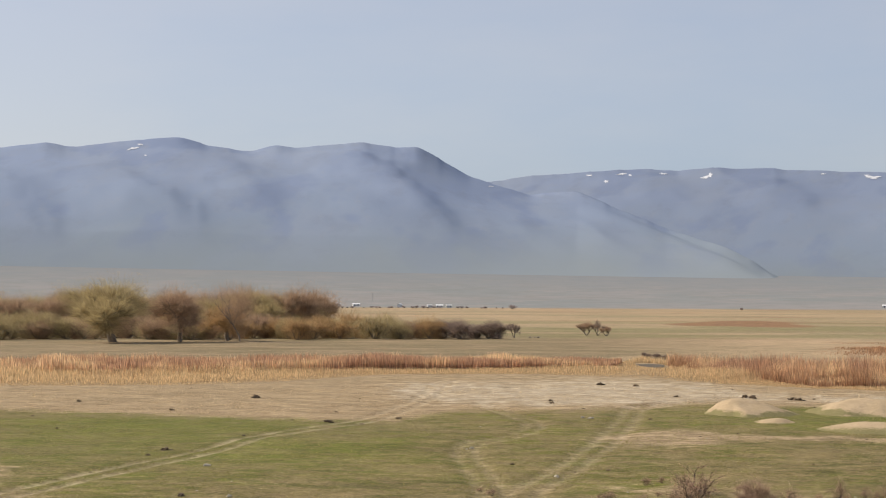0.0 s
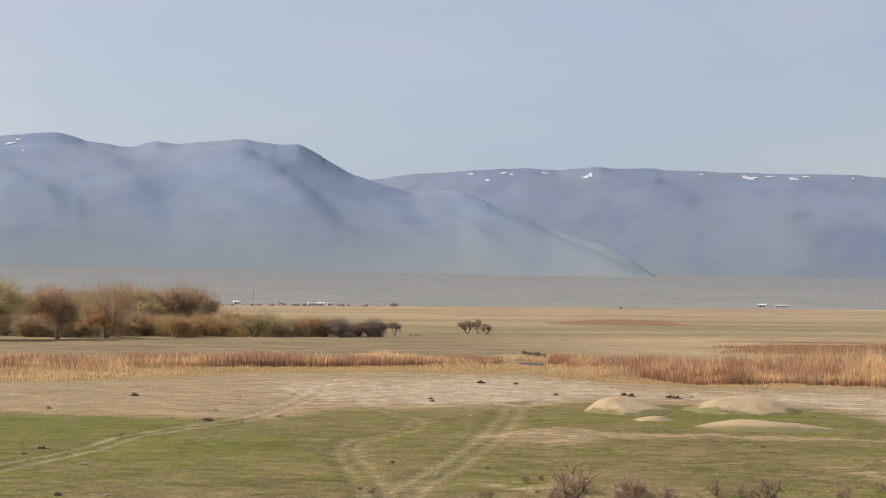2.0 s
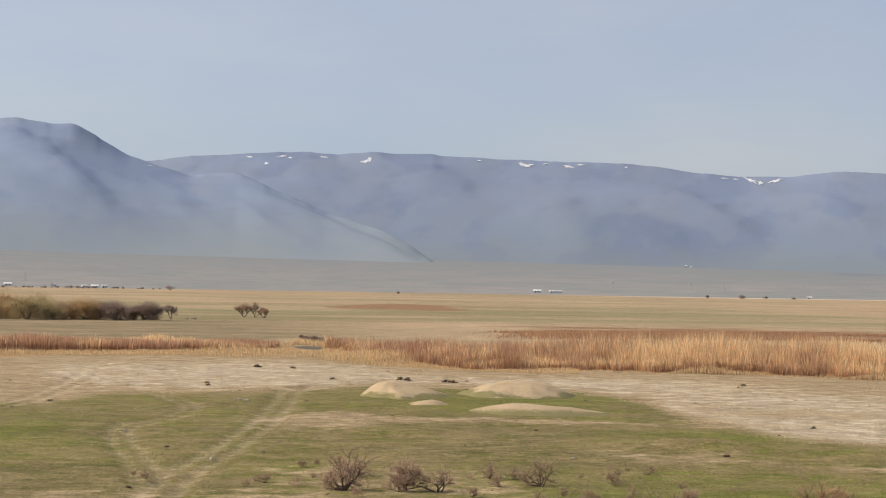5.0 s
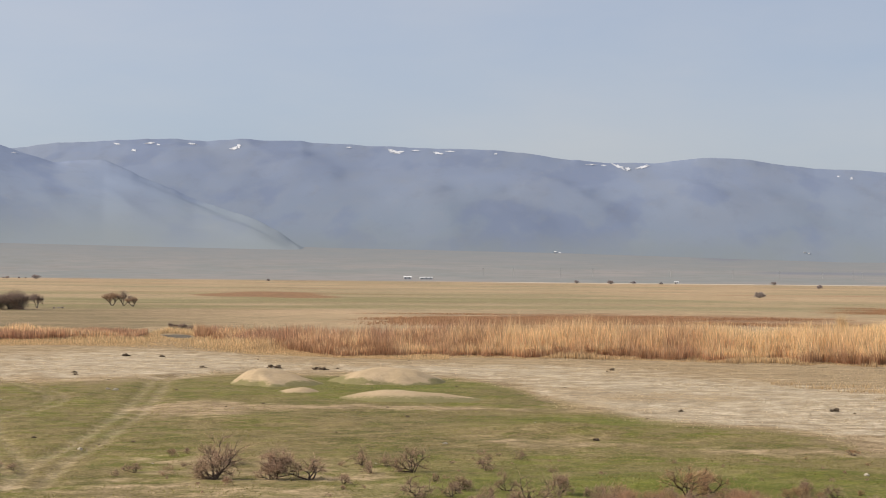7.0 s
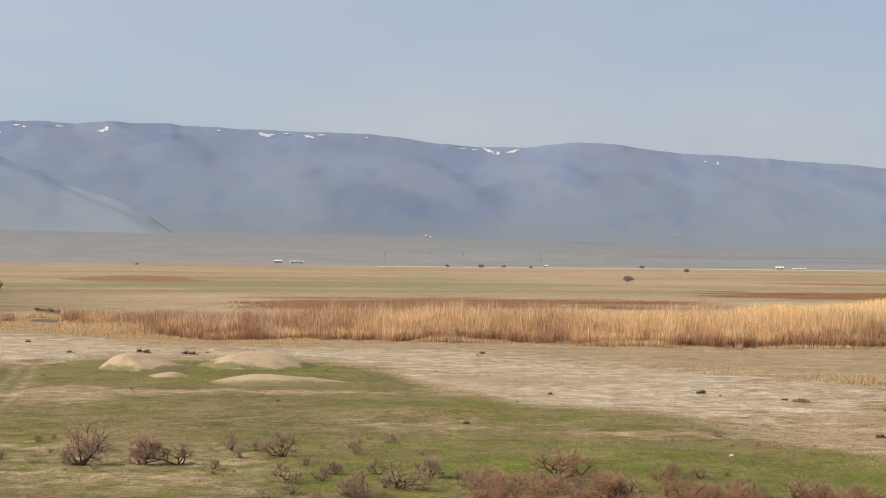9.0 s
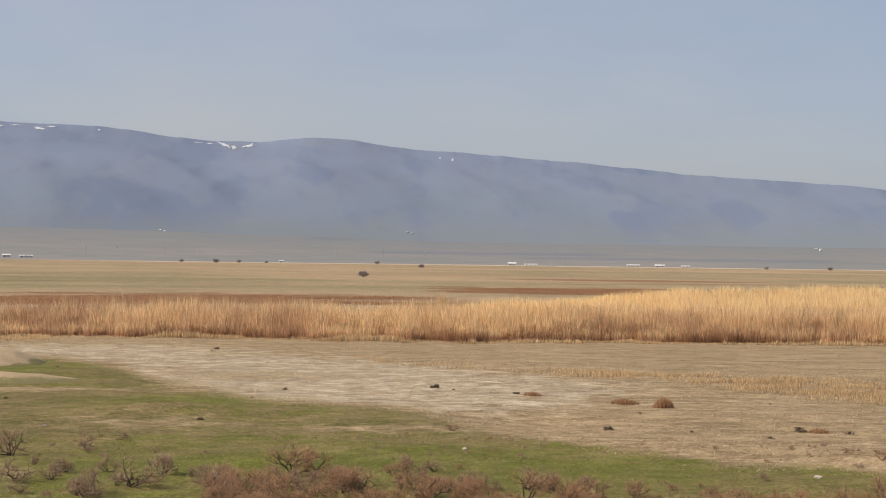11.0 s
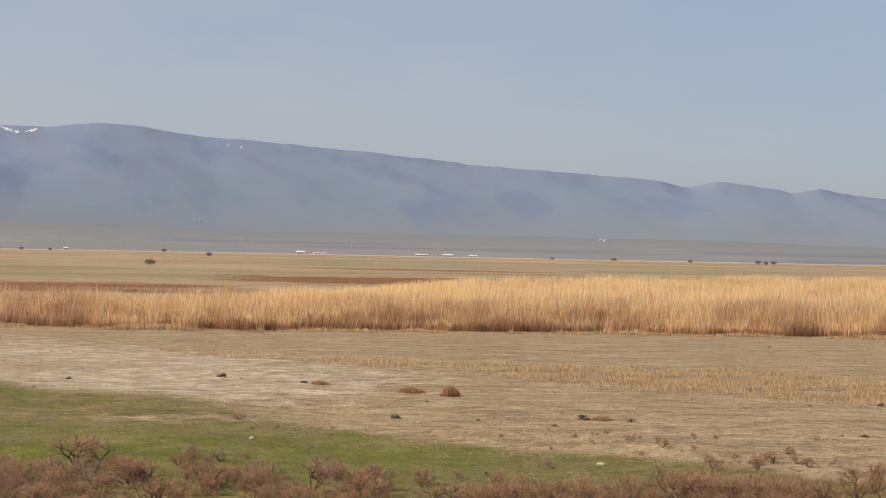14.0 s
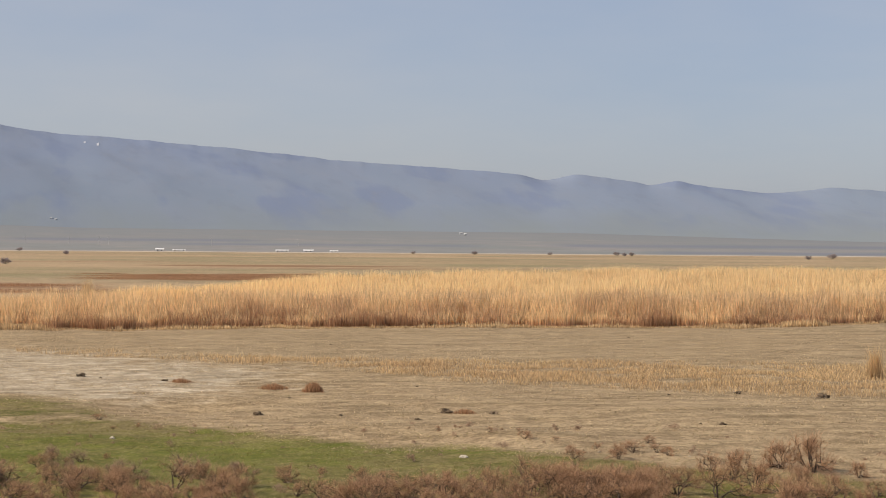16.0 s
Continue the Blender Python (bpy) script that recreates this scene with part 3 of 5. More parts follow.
BACK = build_range("backdrop_mountain_range", "long hazy blue-grey mountain range with a level crest", CREST_BACK, FOOT_BACK, CREST_R_BACK, 12, 0.10, 0.85, SPURS_BACK, make_mountain_material("far_hazed_slopes", 1.12, 20, 28, 110))


# ---- reeds and dry grass ----
def scatter(rng, n, a0, a1, front, back, bias=1.0):
    """Random places between two distances along a span of azimuth, denser at the front with a higher bias."""
    a = a0 + (a1 - a0) * rng.rand(n)
    f, b = front(a), back(a)
    r = f + (b - f) * rng.rand(n) ** bias
    return a, r


def build_reeds():
    rng = np.random.RandomState(11)
    # the dense front rows
    a, r = scatter(rng, 120000, -55, -7.0, REED_FRONT, lambda q: np.minimum(REED_BACK(q), REED_FRONT(q) + 14), 1.15)
    shift = (fbm(a * 1.5, a * 0, 60) - 0.5) * 5
    depth = r - REED_FRONT(a)
    r = r + shift
    x, y = place(a, r)
    lump = 0.5 * fbm(x / 5, y / 5, 61) + 0.5 * fbm(x / 1.3, y / 1.3, 62)
    h = REED_TALL(a) * (0.52 + 0.86 * lump) * (0.45 + 0.6 * rng.rand(len(a)) ** 0.8)
    h = h * (0.34 + 0.66 * smooth(-0.5, 7.0, depth + (rng.rand(len(a)) - 0.5) * 1.5))
    warm = np.clip(smooth(-22, -9, a) * 0.7 + (fbm(x / 8, y / 8, 66) - 0.45) * 1.6 + (fbm(x / 1.7, y / 1.7, 59) - 0.5) * 1.6, 0, 1)
    ob = blades("reed_bed", x, y, x * 0, h, 0.03 + 0.035 * rng.rand(len(a)), M_REED, rng, 0.2, warm)
    tagged(ob, "dense bed of tall dry golden reeds with russet bases", "reeds", kind="stuff")
    # russet undergrowth along the front of the bed
    a, r = scatter(rng, 60000, -55, -7.0, lambda q: REED_FRONT(q) - 1.5, lambda q: REED_FRONT(q) + 5, 1.0)
    r = r + (fbm(a * 1.5, a * 0, 60) - 0.5) * 5
    x, y = place(a, r)
    clump = fbm(x / 2.5, y / 2.5, 58) * 0.6 + fbm(x / 11, y / 11, 57) * 0.4
    keep = rng.rand(len(a)) < smooth(0.40, 0.60, clump + 0.05 * smooth(-20, -10, a))
    a, r, x, y, clump = a[keep], r[keep], x[keep], y[keep], clump[keep]
    h = (0.25 + 1.5 * smooth(0.4, 0.75, clump)) * (0.4 + 0.7 * rng.rand(len(a)))
    ob = blades("reed_bed", x, y, x * 0, h, 0.03 + 0.03 * rng.rand(len(a)), M_RUSH, rng, 0.3, rng.rand(len(a)) * 0.8)
    tagged(ob, "dark russet dead stalks along the foot of the reeds", "reeds", kind="stuff")
    # the deep bed behind
    a, r = scatter(rng, 470000, -55, -26.5, lambda q: REED_FRONT(q) + 10, REED_BACK, 0.9)
    x, y = place(a, r)
    lump = smooth(0.28, 0.72, 0.4 * fbm(x / 16, y / 16, 63) + 0.6 * fbm(x / 6, y / 6, 69))
    keep = rng.rand(len(a)) < (0.45 + 0.55 * lump) * smooth(-26.5, -31, a)
    a, r, x, y, lump = a[keep], r[keep], x[keep], y[keep], lump[keep]
    n = len(a)
    h = REED_TALL(a) * (0.48 + 0.62 * lump) * (0.62 + 0.42 * rng.rand(n)) * (1 - 0.2 * smooth(-34, -28, a) * smooth(12, 40, r - REED_FRONT(a)))
    t, w = rng.rand(n) * 2 * np.pi, 0.07 + 0.07 * rng.rand(n)
    dx, dy = np.cos(t) * w / 2, np.sin(t) * w / 2
    lx, ly = rng.normal(0, 0.38, n), rng.normal(0, 0.38, n)
    v = np.stack([np.stack([x - dx, y - dy, h * 0.1], 1), np.stack([x + dx, y + dy, h * 0.1], 1), np.stack([x + lx, y + ly, h], 1)], 1)
    warm = np.clip((fbm(x / 12, y / 12, 67) - 0.55) * 1.5, 0, 1)
    ob = link_mesh("reed_bed", v.reshape(-1, 3), np.arange(3 * n).reshape(-1, 3), M_PLUME, attrs={"up": np.tile([-0.5, -0.5, 1], n), "tint": np.repeat(rng.rand(n), 3), "warm": np.repeat(np.clip(warm + (0.48 - lump) * 1.6, 0, 1), 3)})
    tagged(ob, "wide golden reed field reaching far back over the plain", "reeds", kind="stuff")
    # the lower russet belt beyond the flats
    a, r = scatter(rng, 70000, -5.6, 17, lambda q: REED_FRONT(q) - 4 - 3 * smooth(1, 7, q), REED_BACK, 0.9)
    x, y = place(a, r)
    h = REED_TALL(a) * (0.45 + 0.95 * fbm(x / 3, y / 3, 64)) * (0.45 + 0.6 * rng.rand(len(a)))
    ob = blades("reed_bed", x, y, x * 0, h, 0.05 + 0.04 * rng.rand(len(a)), M_REED, rng, 0.12, np.clip(0.85 + (fbm(x / 4, y / 4, 68) - 0.5) * 2.4 + (rng.rand(len(a)) - 0.5) * 0.5, 0, 1))
    tagged(ob, "low belt of russet and straw coloured dry reeds", "reeds", kind="stuff")


def build_straw():
    rng = np.random.RandomState(12)
    a, r = scatter(rng, 110000, -15, 17, STRAW_FRONT, lambda q: REED_FRONT(q) + 2, 0.7)
    x, y = place(a, r)
    px, py = place(-6.55, 189)
    keep = np.hypot((x - px) / 1.7, (y - py) / 9) > 1
    a, r, x, y = a[keep], r[keep], x[keep], y[keep]
    h = (0.12 + 0.55 * fbm(x / 5, y / 5, 70)) * (0.4 + 0.7 * rng.rand(len(a))) * (0.25 + 2.0 * smooth(2, 20, r - STRAW_FRONT(a))) * (1 - 0.75 * blob(a, r, -6.3, 180, 1.6, 25))
    ob = blades("straw_grass", x, y, x * 0, h, 0.03 + 0.04 * rng.rand(len(a)), M_STRAW, rng, 0.3, np.clip((fbm(x / 9, y / 9, 71) - 0.5) * 1.6, 0, 1))
    tagged(ob, "knee-high straw coloured dry grass along the reed belt", "dry grass", kind="stuff")
    a, r = scatter(rng, 24000, -55, -11, lambda q: REED_FRONT(q) - 4, lambda q: REED_FRONT(q) + 1, 1.0)
    r = r + (fbm(a * 1.5, a * 0, 60) - 0.5) * 5
    x, y = place(a, r)
    h = (0.06 + 0.6 * smooth(0.3, 0.75, fbm(x / 6, y / 6, 76))) * (0.4 + 0.7 * rng.rand(len(a)))
    ob = blades("straw_grass", x, y, x * 0, h, 0.04 + 0.05 * rng.rand(len(a)), M_STRAW, rng, 0.3, np.clip((fbm(x / 7, y / 7, 77) - 0.4) * 1.8, 0, 1))
    tagged(ob, "fringe of short dry grass at the foot of the reeds", "dry grass", kind="stuff")
    # short golden band on the flats
    front = table([(-24, 112), (-25.2, 111), (-28.8, 104.5), (-34, 96), (-39.3, 88), (-43.8, 83.5), (-48.8, 81.8), (-56, 82)])
    back = table([(-24, 116), (-25.2, 117), (-28.8, 113), (-34, 105.5), (-39.3, 105.6), (-43.8, 106.5), (-56, 108)])
    a, r = scatter(rng, 110000, -55, -25, front, back, 0.9)
    x, y = place(a, r)
    lump = 0.5 * fbm(x / 5, y / 2.5, 73) + 0.5 * fbm(x / 1.2, y / 1.2, 79)
    mid = np.abs((r - front(a)) / (back(a) - front(a)) - 0.5) * 2
    keep = rng.rand(len(a)) < smooth(0.44, 0.60, lump + 0.06 * smooth(-30, -42, a)) * (0.12 + 0.88 * smooth(-27, -44, a)) * (1 - 0.8 * mid ** 2)
    a, r, x, y, lump = a[keep], r[keep], x[keep], y[keep], lump[keep]
    h = (0.06 + 0.34 * lump) * (0.35 + 0.75 * rng.rand(len(a)))
    ob = blades("straw_grass", x, y, ground_z(a, r) - 0.02, h, 0.02 + 0.02 * rng.rand(len(a)), M_STRAW, rng, 0.4, np.clip((fbm(x / 6, y / 6, 74) - 0.45) * 1.5, 0, 1))
    tagged(ob, "band of short golden dry reed grass on the flats", "dry grass", kind="stuff")
    # russet sedge behind the reeds
    n = 220000
    a = np.concatenate([rng.normal(-19.5, 5.0, n // 2), rng.normal(-31.5, 2.6, n // 2)])
    r = np.concatenate([rng.normal(272, 24, n // 2), rng.normal(388, 30, n // 2)])
    x, y = place(a, r)
    centre = np.repeat([272.0, 388.0], n // 2)
    keep = (fbm(x / 30, y / 12, 78) > 0.42 + 0.16 * rng.rand(n)) & (r > REED_BACK(a) + 4) & (a < -11.5 - 3 * rng.rand(n)) & (np.abs(r - centre) < 45)
    a, r, x, y, centre = a[keep], r[keep], x[keep], y[keep], centre[keep]
    h = 0.42 * (0.2 + 1.0 * fbm(x / 6, y / 6, 75)) * (0.6 + 0.5 * rng.rand(len(a)))
    h = h * smooth(0, 18, 47 - np.abs(r - centre)) * smooth(2.4, 1.2, np.abs(a - np.where(centre < 300, -19.5, -31.5)) / np.where(centre < 300, 4.2, 2.4))
    ob = blades("sedge", x, y, x * 0, h, 0.06 + 0.06 * rng.rand(len(a)), M_RUSH, rng, 0.25, rng.rand(len(a)) * 0.5)
    tagged(ob, "dark russet sedge growing behind the tall reeds", "sedge", kind="stuff")


def build_turf():
    """Short grazed blades over the near ground, each one small triangle."""
    rng = np.random.RandomState(14)
    n = 420000
    a = -54 + 70 * rng.rand(n)
    r = np.sqrt(38 ** 2 + (124 ** 2 - 38 ** 2) * rng.rand(n) ** 1.15)
    x, y = place(a, r)
    lump = fbm(x / 1.4, y / 1.4, 80)
    inside = 1 - smooth(-3, 3, r - GREEN(a))
    keep = rng.rand(n) < smooth(0.35, 0.62, lump) * (0.12 + 0.88 * inside)
    a, r, x, y, inside = a[keep], r[keep], x[keep], y[keep], inside[keep]
    n = len(a)
    h = 0.015 + 0.045 * rng.rand(n) ** 2
    warm = np.clip(1 - inside * (1.35 - 1.3 * fbm(x / 4, y / 4, 81)) + (rng.rand(n) - 0.5) * 0.7, 0, 1)
    t, w = rng.rand(n) * 2 * np.pi, 0.018 + 0.03 * rng.rand(n)
    dx, dy = np.cos(t) * w / 2, np.sin(t) * w / 2
    z = ground_z(a, r) - 0.005
    lx, ly = rng.normal(0, 0.04, n), rng.normal(0, 0.04, n)
    v = np.stack([np.stack([x - dx, y - dy, z], 1), np.stack([x + dx, y + dy, z], 1), np.stack([x + lx, y + ly, z + h], 1)], 1)
    ob = link_mesh("turf", v.reshape(-1, 3), np.arange(3 * n).reshape(-1, 3), M_TURF, attrs={"up": np.tile([0.2, 0.2, 1], n), "tint": np.repeat(rng.rand(n), 3), "warm": np.repeat(warm, 3)})
    tagged(ob, "short grazed turf and withered grass on the pasture", "grass", kind="stuff")
    # stubble on the dry flats
    n = 330000
    a = -55 + 72 * rng.rand(n)
    r = np.sqrt(55 ** 2 + (146 ** 2 - 55 ** 2) * rng.rand(n))
    x, y = place(a, r)
    u, v = x * 0.84 - y * 0.54, x * 0.54 + y * 0.84
    lump = 0.5 * fbm(u / 6, v / 1.1, 84) + 0.5 * fbm(u / 1.5, v / 0.8, 85)
    keep = (rng.rand(n) < smooth(0.42, 0.58, lump)) & (r > GREEN(a) - 3)
    a, r, x, y = a[keep], r[keep], x[keep], y[keep]
    n = len(a)
    h = 0.025 + 0.075 * rng.rand(n) ** 2
    t, w = rng.rand(n) * 2 * np.pi, 0.018 + 0.03 * rng.rand(n)
    dx, dy = np.cos(t) * w / 2, np.sin(t) * w / 2
    z = ground_z(a, r) - 0.005
    lx, ly = rng.normal(0, 0.07, n), rng.normal(0, 0.07, n)
    v = np.stack([np.stack([x - dx, y - dy, z], 1), np.stack([x + dx, y + dy, z], 1), np.stack([x + lx, y + ly, z + h], 1)], 1)
    ob = link_mesh("stubble", v.reshape(-1, 3), np.arange(3 * n).reshape(-1, 3), M_STUBBLE, attrs={"up": np.tile([0.2, 0.2, 1], n), "tint": np.repeat(rng.rand(n), 3), "warm": np.repeat(rng.rand(n) ** 2, 3)})
    tagged(ob, "thin pale stubble of withered grass on the dry flats", "dry grass", kind="stuff")


build_reeds()
build_straw()
build_turf()


# ---- sand heaps ----
def make_heap_material():
    m = Mat("heap_sand", 0.95, 0.1)
    n, big, fine = m.noise(5.0, 5, 0.65), m.noise(0.8, 4, 0.6), m.noise(16.0, 4, 0.7)
    c = m.mix(m.range(n, 0.3, 0.7), (0.40, 0.30, 0.185), (0.50, 0.385, 0.25))
    c = m.mix(m.range(big, 0.42, 0.65, 0, 0.6), c, (0.36, 0.275, 0.165))
    c = m.mix(m.range(fine, 0.58, 0.68, 0, 0.5), c, (0.25, 0.19, 0.11))
    weed = m.mix(m.range(fine, 0.35, 0.65), (0.12, 0.12, 0.04), (0.24, 0.205, 0.10))
    over = m.math("ADD", m.attr("grown"), m.math("MULTIPLY", m.math("SUBTRACT", n, 0.5), 1.4))
    m.colour(m.mix(m.range(over, 0.35, 0.75, 0, 0.9), c, weed))
    m.bump(n, 0.8, 0.08)
    return m.m


M_SAND = make_heap_material()


def heap(az, r, width, depth, height, seed, off, flat, weedy):
    """A worn heap of tipped sand with an uneven foot, overgrown from below."""
    x0, y0 = place(az, r)
    n, m = 72, 30
    th = np.linspace(0, 2 * np.pi, n, endpoint=False)
    k = np.linspace(0, 1, m)
    T, K = np.meshgrid(th, k, indexing="ij")
    wob = 1 + 0.5 * (fbm(np.cos(T) * 1.6 + 9, np.sin(T) * 1.6 + 9, seed, 2) - 0.5) * K
    X, Y = np.cos(T) * K * width / 2 * wob, np.sin(T) * K * depth / 2 * wob
    X = X + off * width * (1 - K)
    fall = (1 - flat) * (1 - smooth(-0.25, 1.0, K)) / 0.896 + flat * (1 - K ** 2.6)
    Z = height * fall * (1 + 0.5 * (fbm(X / 1.8 + 40, Y / 1.8 + 40, seed + 3, 3) - 0.5)) + 0.05 * (fbm(X * 2 + 9, Y * 2 + 9, seed + 6) - 0.5) * (1 - K) - 0.10 * K ** 3
    grown = np.clip(smooth(0.62, 1.0, K + (fbm(X + 20, Y + 20, seed + 8) - 0.5) * 0.5) + weedy * smooth(0.25, 0.7, K) * smooth(0.3, -0.6, Y / depth), 0, 1)
    v = np.stack([X, Y, Z], -1).reshape(-1, 3)
    i, j = np.meshgrid(np.arange(n), np.arange(m - 1), indexing="ij")
    i2 = (i + 1) % n
    f = np.stack([i * m + j, i * m + j + 1, i2 * m + j + 1, i2 * m + j], -1).reshape(-1, 4)
    ob = link_mesh("sand_mound", v, f, M_SAND, None, True, {"grown": grown.ravel()})
    ob.matrix_world = pose(float(x0), float(y0), float(ground_z(np.array(az), np.array(r))) - 0.02, 0, 0, az)
    return ob


for az, r, w, d, h, sd, off, flat, weedy in ((-9.65, 108.8, 5.8, 8.5, 0.80, 1, -0.20, 0.55, 0.1), (-13.15, 111.8, 7.2, 9.5, 0.86, 2, 0.0, 0.75, 0.1), (-13.85, 96, 8.8, 6.0, 0.46, 3, -0.14, 0.4, 0.9), (-10.25, 100.5, 2.9, 3.4, 0.28, 4, 0.12, 0.3, 0.5)):
    tagged(heap(az, r, w, d, h, sd, off, flat, weedy), "partly overgrown heap of pale tan sand" if weedy > 0.4 else "smooth heap of tipped pale tan sand on green turf", "sand heap", "sand heaps")


# ---- trees and shrubs ----
def skeleton(rng, trunks, trunk_len, length, levels, split, spread, r0, shrink=0.68, lift=0.25, crook=0.16):
    """Branch segments (start, end, radius at both ends, level) grown by repeated forking."""
    segs = []

    def grow(p, d, ln, rad, lev):
        q = p
        steps = 3 if lev == 0 else 2
        for k in range(steps):
            d = (d + Vector(rng.normal(0, crook, 3))).normalized()
            e = q + d * ln / steps
            e.z = max(e.z, 0.03)
            ra, rb = rad * (1 - 0.3 * k / steps), rad * (1 - 0.3 * (k + 1) / steps)
            segs.append((q.copy(), e.copy(), ra, rb, lev))
            q = e
        if lev + 1 < levels:
            for s in range(split[lev]):
                a = 2 * math.pi * (s + rng.rand()) / split[lev]
                side = d.orthogonal().normalized()
                side.rotate(Matrix.Rotation(a, 3, d))
                nd = (d + side * spread * (0.5 + rng.rand()) + Vector((0, 0, lift))).normalized()
                grow(q - d * ln * 0.25 * rng.rand(), nd, ln * shrink * (0.7 + 0.6 * rng.rand()), rad * 0.52, lev + 1)

    for k in range(trunks):
        a = 2 * math.pi * (k + rng.rand()) / max(trunks, 1)
        out = spread * 0.9 if trunks > 1 else 0.08
        grow(Vector((math.cos(a) * r0 * 0.7 * (trunks > 1), math.sin(a) * r0 * 0.7 * (trunks > 1), -0.05)), Vector((math.cos(a) * out, math.sin(a) * out, 1)).normalized(), trunk_len, r0, 0)
    return segs


def tubes(segs, sides=5):
    v, f = [], []
    for p, q, ra, rb, _ in segs:
        d = (q - p).normalized()
        u = d.orthogonal().normalized()
        w = d.cross(u)
        b = len(v)
        for c, rad in ((p, ra), (q, rb)):
            for k in range(sides):
                a = 2 * math.pi * k / sides
                v.append(c + (u * math.cos(a) + w * math.sin(a)) * rad)
        for k in range(sides):
            f.append((b + k, b + (k + 1) % sides, b + sides + (k + 1) % sides, b + sides + k))
    return np.array(v), np.array(f)


def twigs(rng, segs, minlev, per, length, width, up=0.4):
    """Fine twigs as thin triangles along the outer branches."""
    outer = [s for s in segs if s[4] >= minlev]
    p = np.array([s[0] for s in outer])
    q = np.array([s[1] for s in outer])
    n = len(outer) * per
    i = np.repeat(np.arange(len(outer)), per)
    k = rng.rand(n, 1)
    base = p[i] + (q[i] - p[i]) * k
    d = (q[i] - p[i])
    d = d / np.linalg.norm(d, axis=1, keepdims=True) * 0.7 + rng.normal(0, 0.6, (n, 3)) + [0, 0, up]
    return sticks(rng, base, d, length, width)


def sticks(rng, base, d, length, width):
    n = len(base)
    d = d / np.linalg.norm(d, axis=1, keepdims=True)
    ln = length * (0.4 + 0.9 * rng.rand(n, 1))
    s = np.cross(d, rng.normal(0, 1, (n, 3)))
    s = s / np.linalg.norm(s, axis=1, keepdims=True) * width * (0.6 + 0.8 * rng.rand(n, 1))
    tip = base + d * ln
    tip[:, 2] = np.maximum(tip[:, 2], 0.02)
    v = np.stack([base - s, base + s, tip], 1).reshape(-1, 3)
    f = np.arange(n * 3).reshape(-1, 3)
    return v, f, {"up": np.tile([0, 0, 1.0], n), "tint": np.repeat(rng.rand(n), 3), "warm": np.repeat(rng.rand(n), 3)}


def dome(rng, n, lobes, width, low, top):
    """Places and directions of twigs in a lumpy crown built of rounded lobes between two heights."""
    c = np.stack([rng.uniform(-0.32, 0.32, lobes) * width, rng.uniform(-0.32, 0.32, lobes) * width, low + (top - low) * rng.uniform(0.10, 0.72, lobes)], 1)
    size = (top - low) * rng.uniform(0.12, 0.38, lobes)
    size = np.minimum(size, top - c[:, 2])
    i = rng.randint(0, lobes, n)
    d = rng.normal(0, 1, (n, 3))
    d = d / np.linalg.norm(d, axis=1, keepdims=True)
    rad = size[i][:, None] * rng.rand(n, 1) ** 0.5
    base = c[i] + d * rad * [1.25, 1.25, 0.95]
    base[:, 2] = np.maximum(base[:, 2], 0.1)
    way = d * 0.3 + (base - [0, 0, low - 0.3 * (top - low)]) / (top - low) * 0.45 + [0, 0, 0.45] + rng.normal(0, 0.5, (n, 3))
    return base, way


def woody(name, seed, trunks, trunk_len, length, levels, split, spread, r0, bark, leaf, per, tl, tw, height, minlev=2, lift=0.25, up=0.4, trunk_name="trunk", width=None, crown=None):
    """A bare tree or shrub of a given height: its trunk with limbs, and its crown of twigs."""
    rng = np.random.RandomState(seed)
    segs = skeleton(rng, trunks, trunk_len, length, levels, split, spread, r0, lift=lift, crook=0.3 if trunk_len < 0.5 else 0.16)
    v, f = tubes(segs)
    tv, tf, at = twigs(rng, segs, minlev, per, tl, tw, up)
    k = height / np.percentile(tv[:, 2], 99.5) * (0.8 if crown else 1)
    kx = k if width is None else width / (np.percentile(tv[:, 0], 98) - np.percentile(tv[:, 0], 2))
    sc = np.array([kx, kx, k])
    tv = tv * sc
    if crown:
        count, lobes, low = crown
        base, way = dome(rng, count, lobes, width or height, low, height * 0.97)
        cv, cf, ca = sticks(rng, base, way, tl * (2.6 if trunks == 1 and height > 8 else 1), tw * (2.6 if trunks == 1 and height > 8 else 1))
        tf = np.concatenate([tf, cf + len(tv)])
        tv = np.concatenate([tv, cv])
        at = {q: np.concatenate([at[q], ca[q]]) for q in at}
    thing = new(name)
    link_mesh(trunk_name, v * sc, f, bark, thing, True)
    link_mesh("crown", tv, tf, leaf, thing, attrs=at)
    return thing


def leaf_mat(name, a, b, c, vary=(0.6, 1.35)):
    return make_blade_material(name, a, b, c, vary=vary)


L_OLIVE = leaf_mat("olive_willow_twigs", (0.36, 0.29, 0.155), (0.56, 0.46, 0.235), (0.46, 0.36, 0.20))
L_RUST = leaf_mat("rust_willow_twigs", (0.36, 0.245, 0.165), (0.54, 0.375, 0.25), (0.47, 0.34, 0.225))
L_AMBER = leaf_mat("amber_willow_twigs", (0.40, 0.265, 0.135), (0.63, 0.41, 0.185), (0.52, 0.365, 0.19))
L_GREY = leaf_mat("grey_brown_twigs", (0.24, 0.175, 0.14), (0.36, 0.27, 0.22), (0.31, 0.24, 0.19))
# for far bushes: twig colour paled to grey mauve to paint in haze
L_HAZY = leaf_mat("hazy_mauve_twigs", (0.34, 0.29, 0.28), (0.42, 0.37, 0.36), (0.38, 0.33, 0.33))
L_THORN_GREY = leaf_mat("grey_thorn_twigs", (0.30, 0.20, 0.14), (0.56, 0.385, 0.27), (0.44, 0.32, 0.23), vary=(0.4, 1.7))
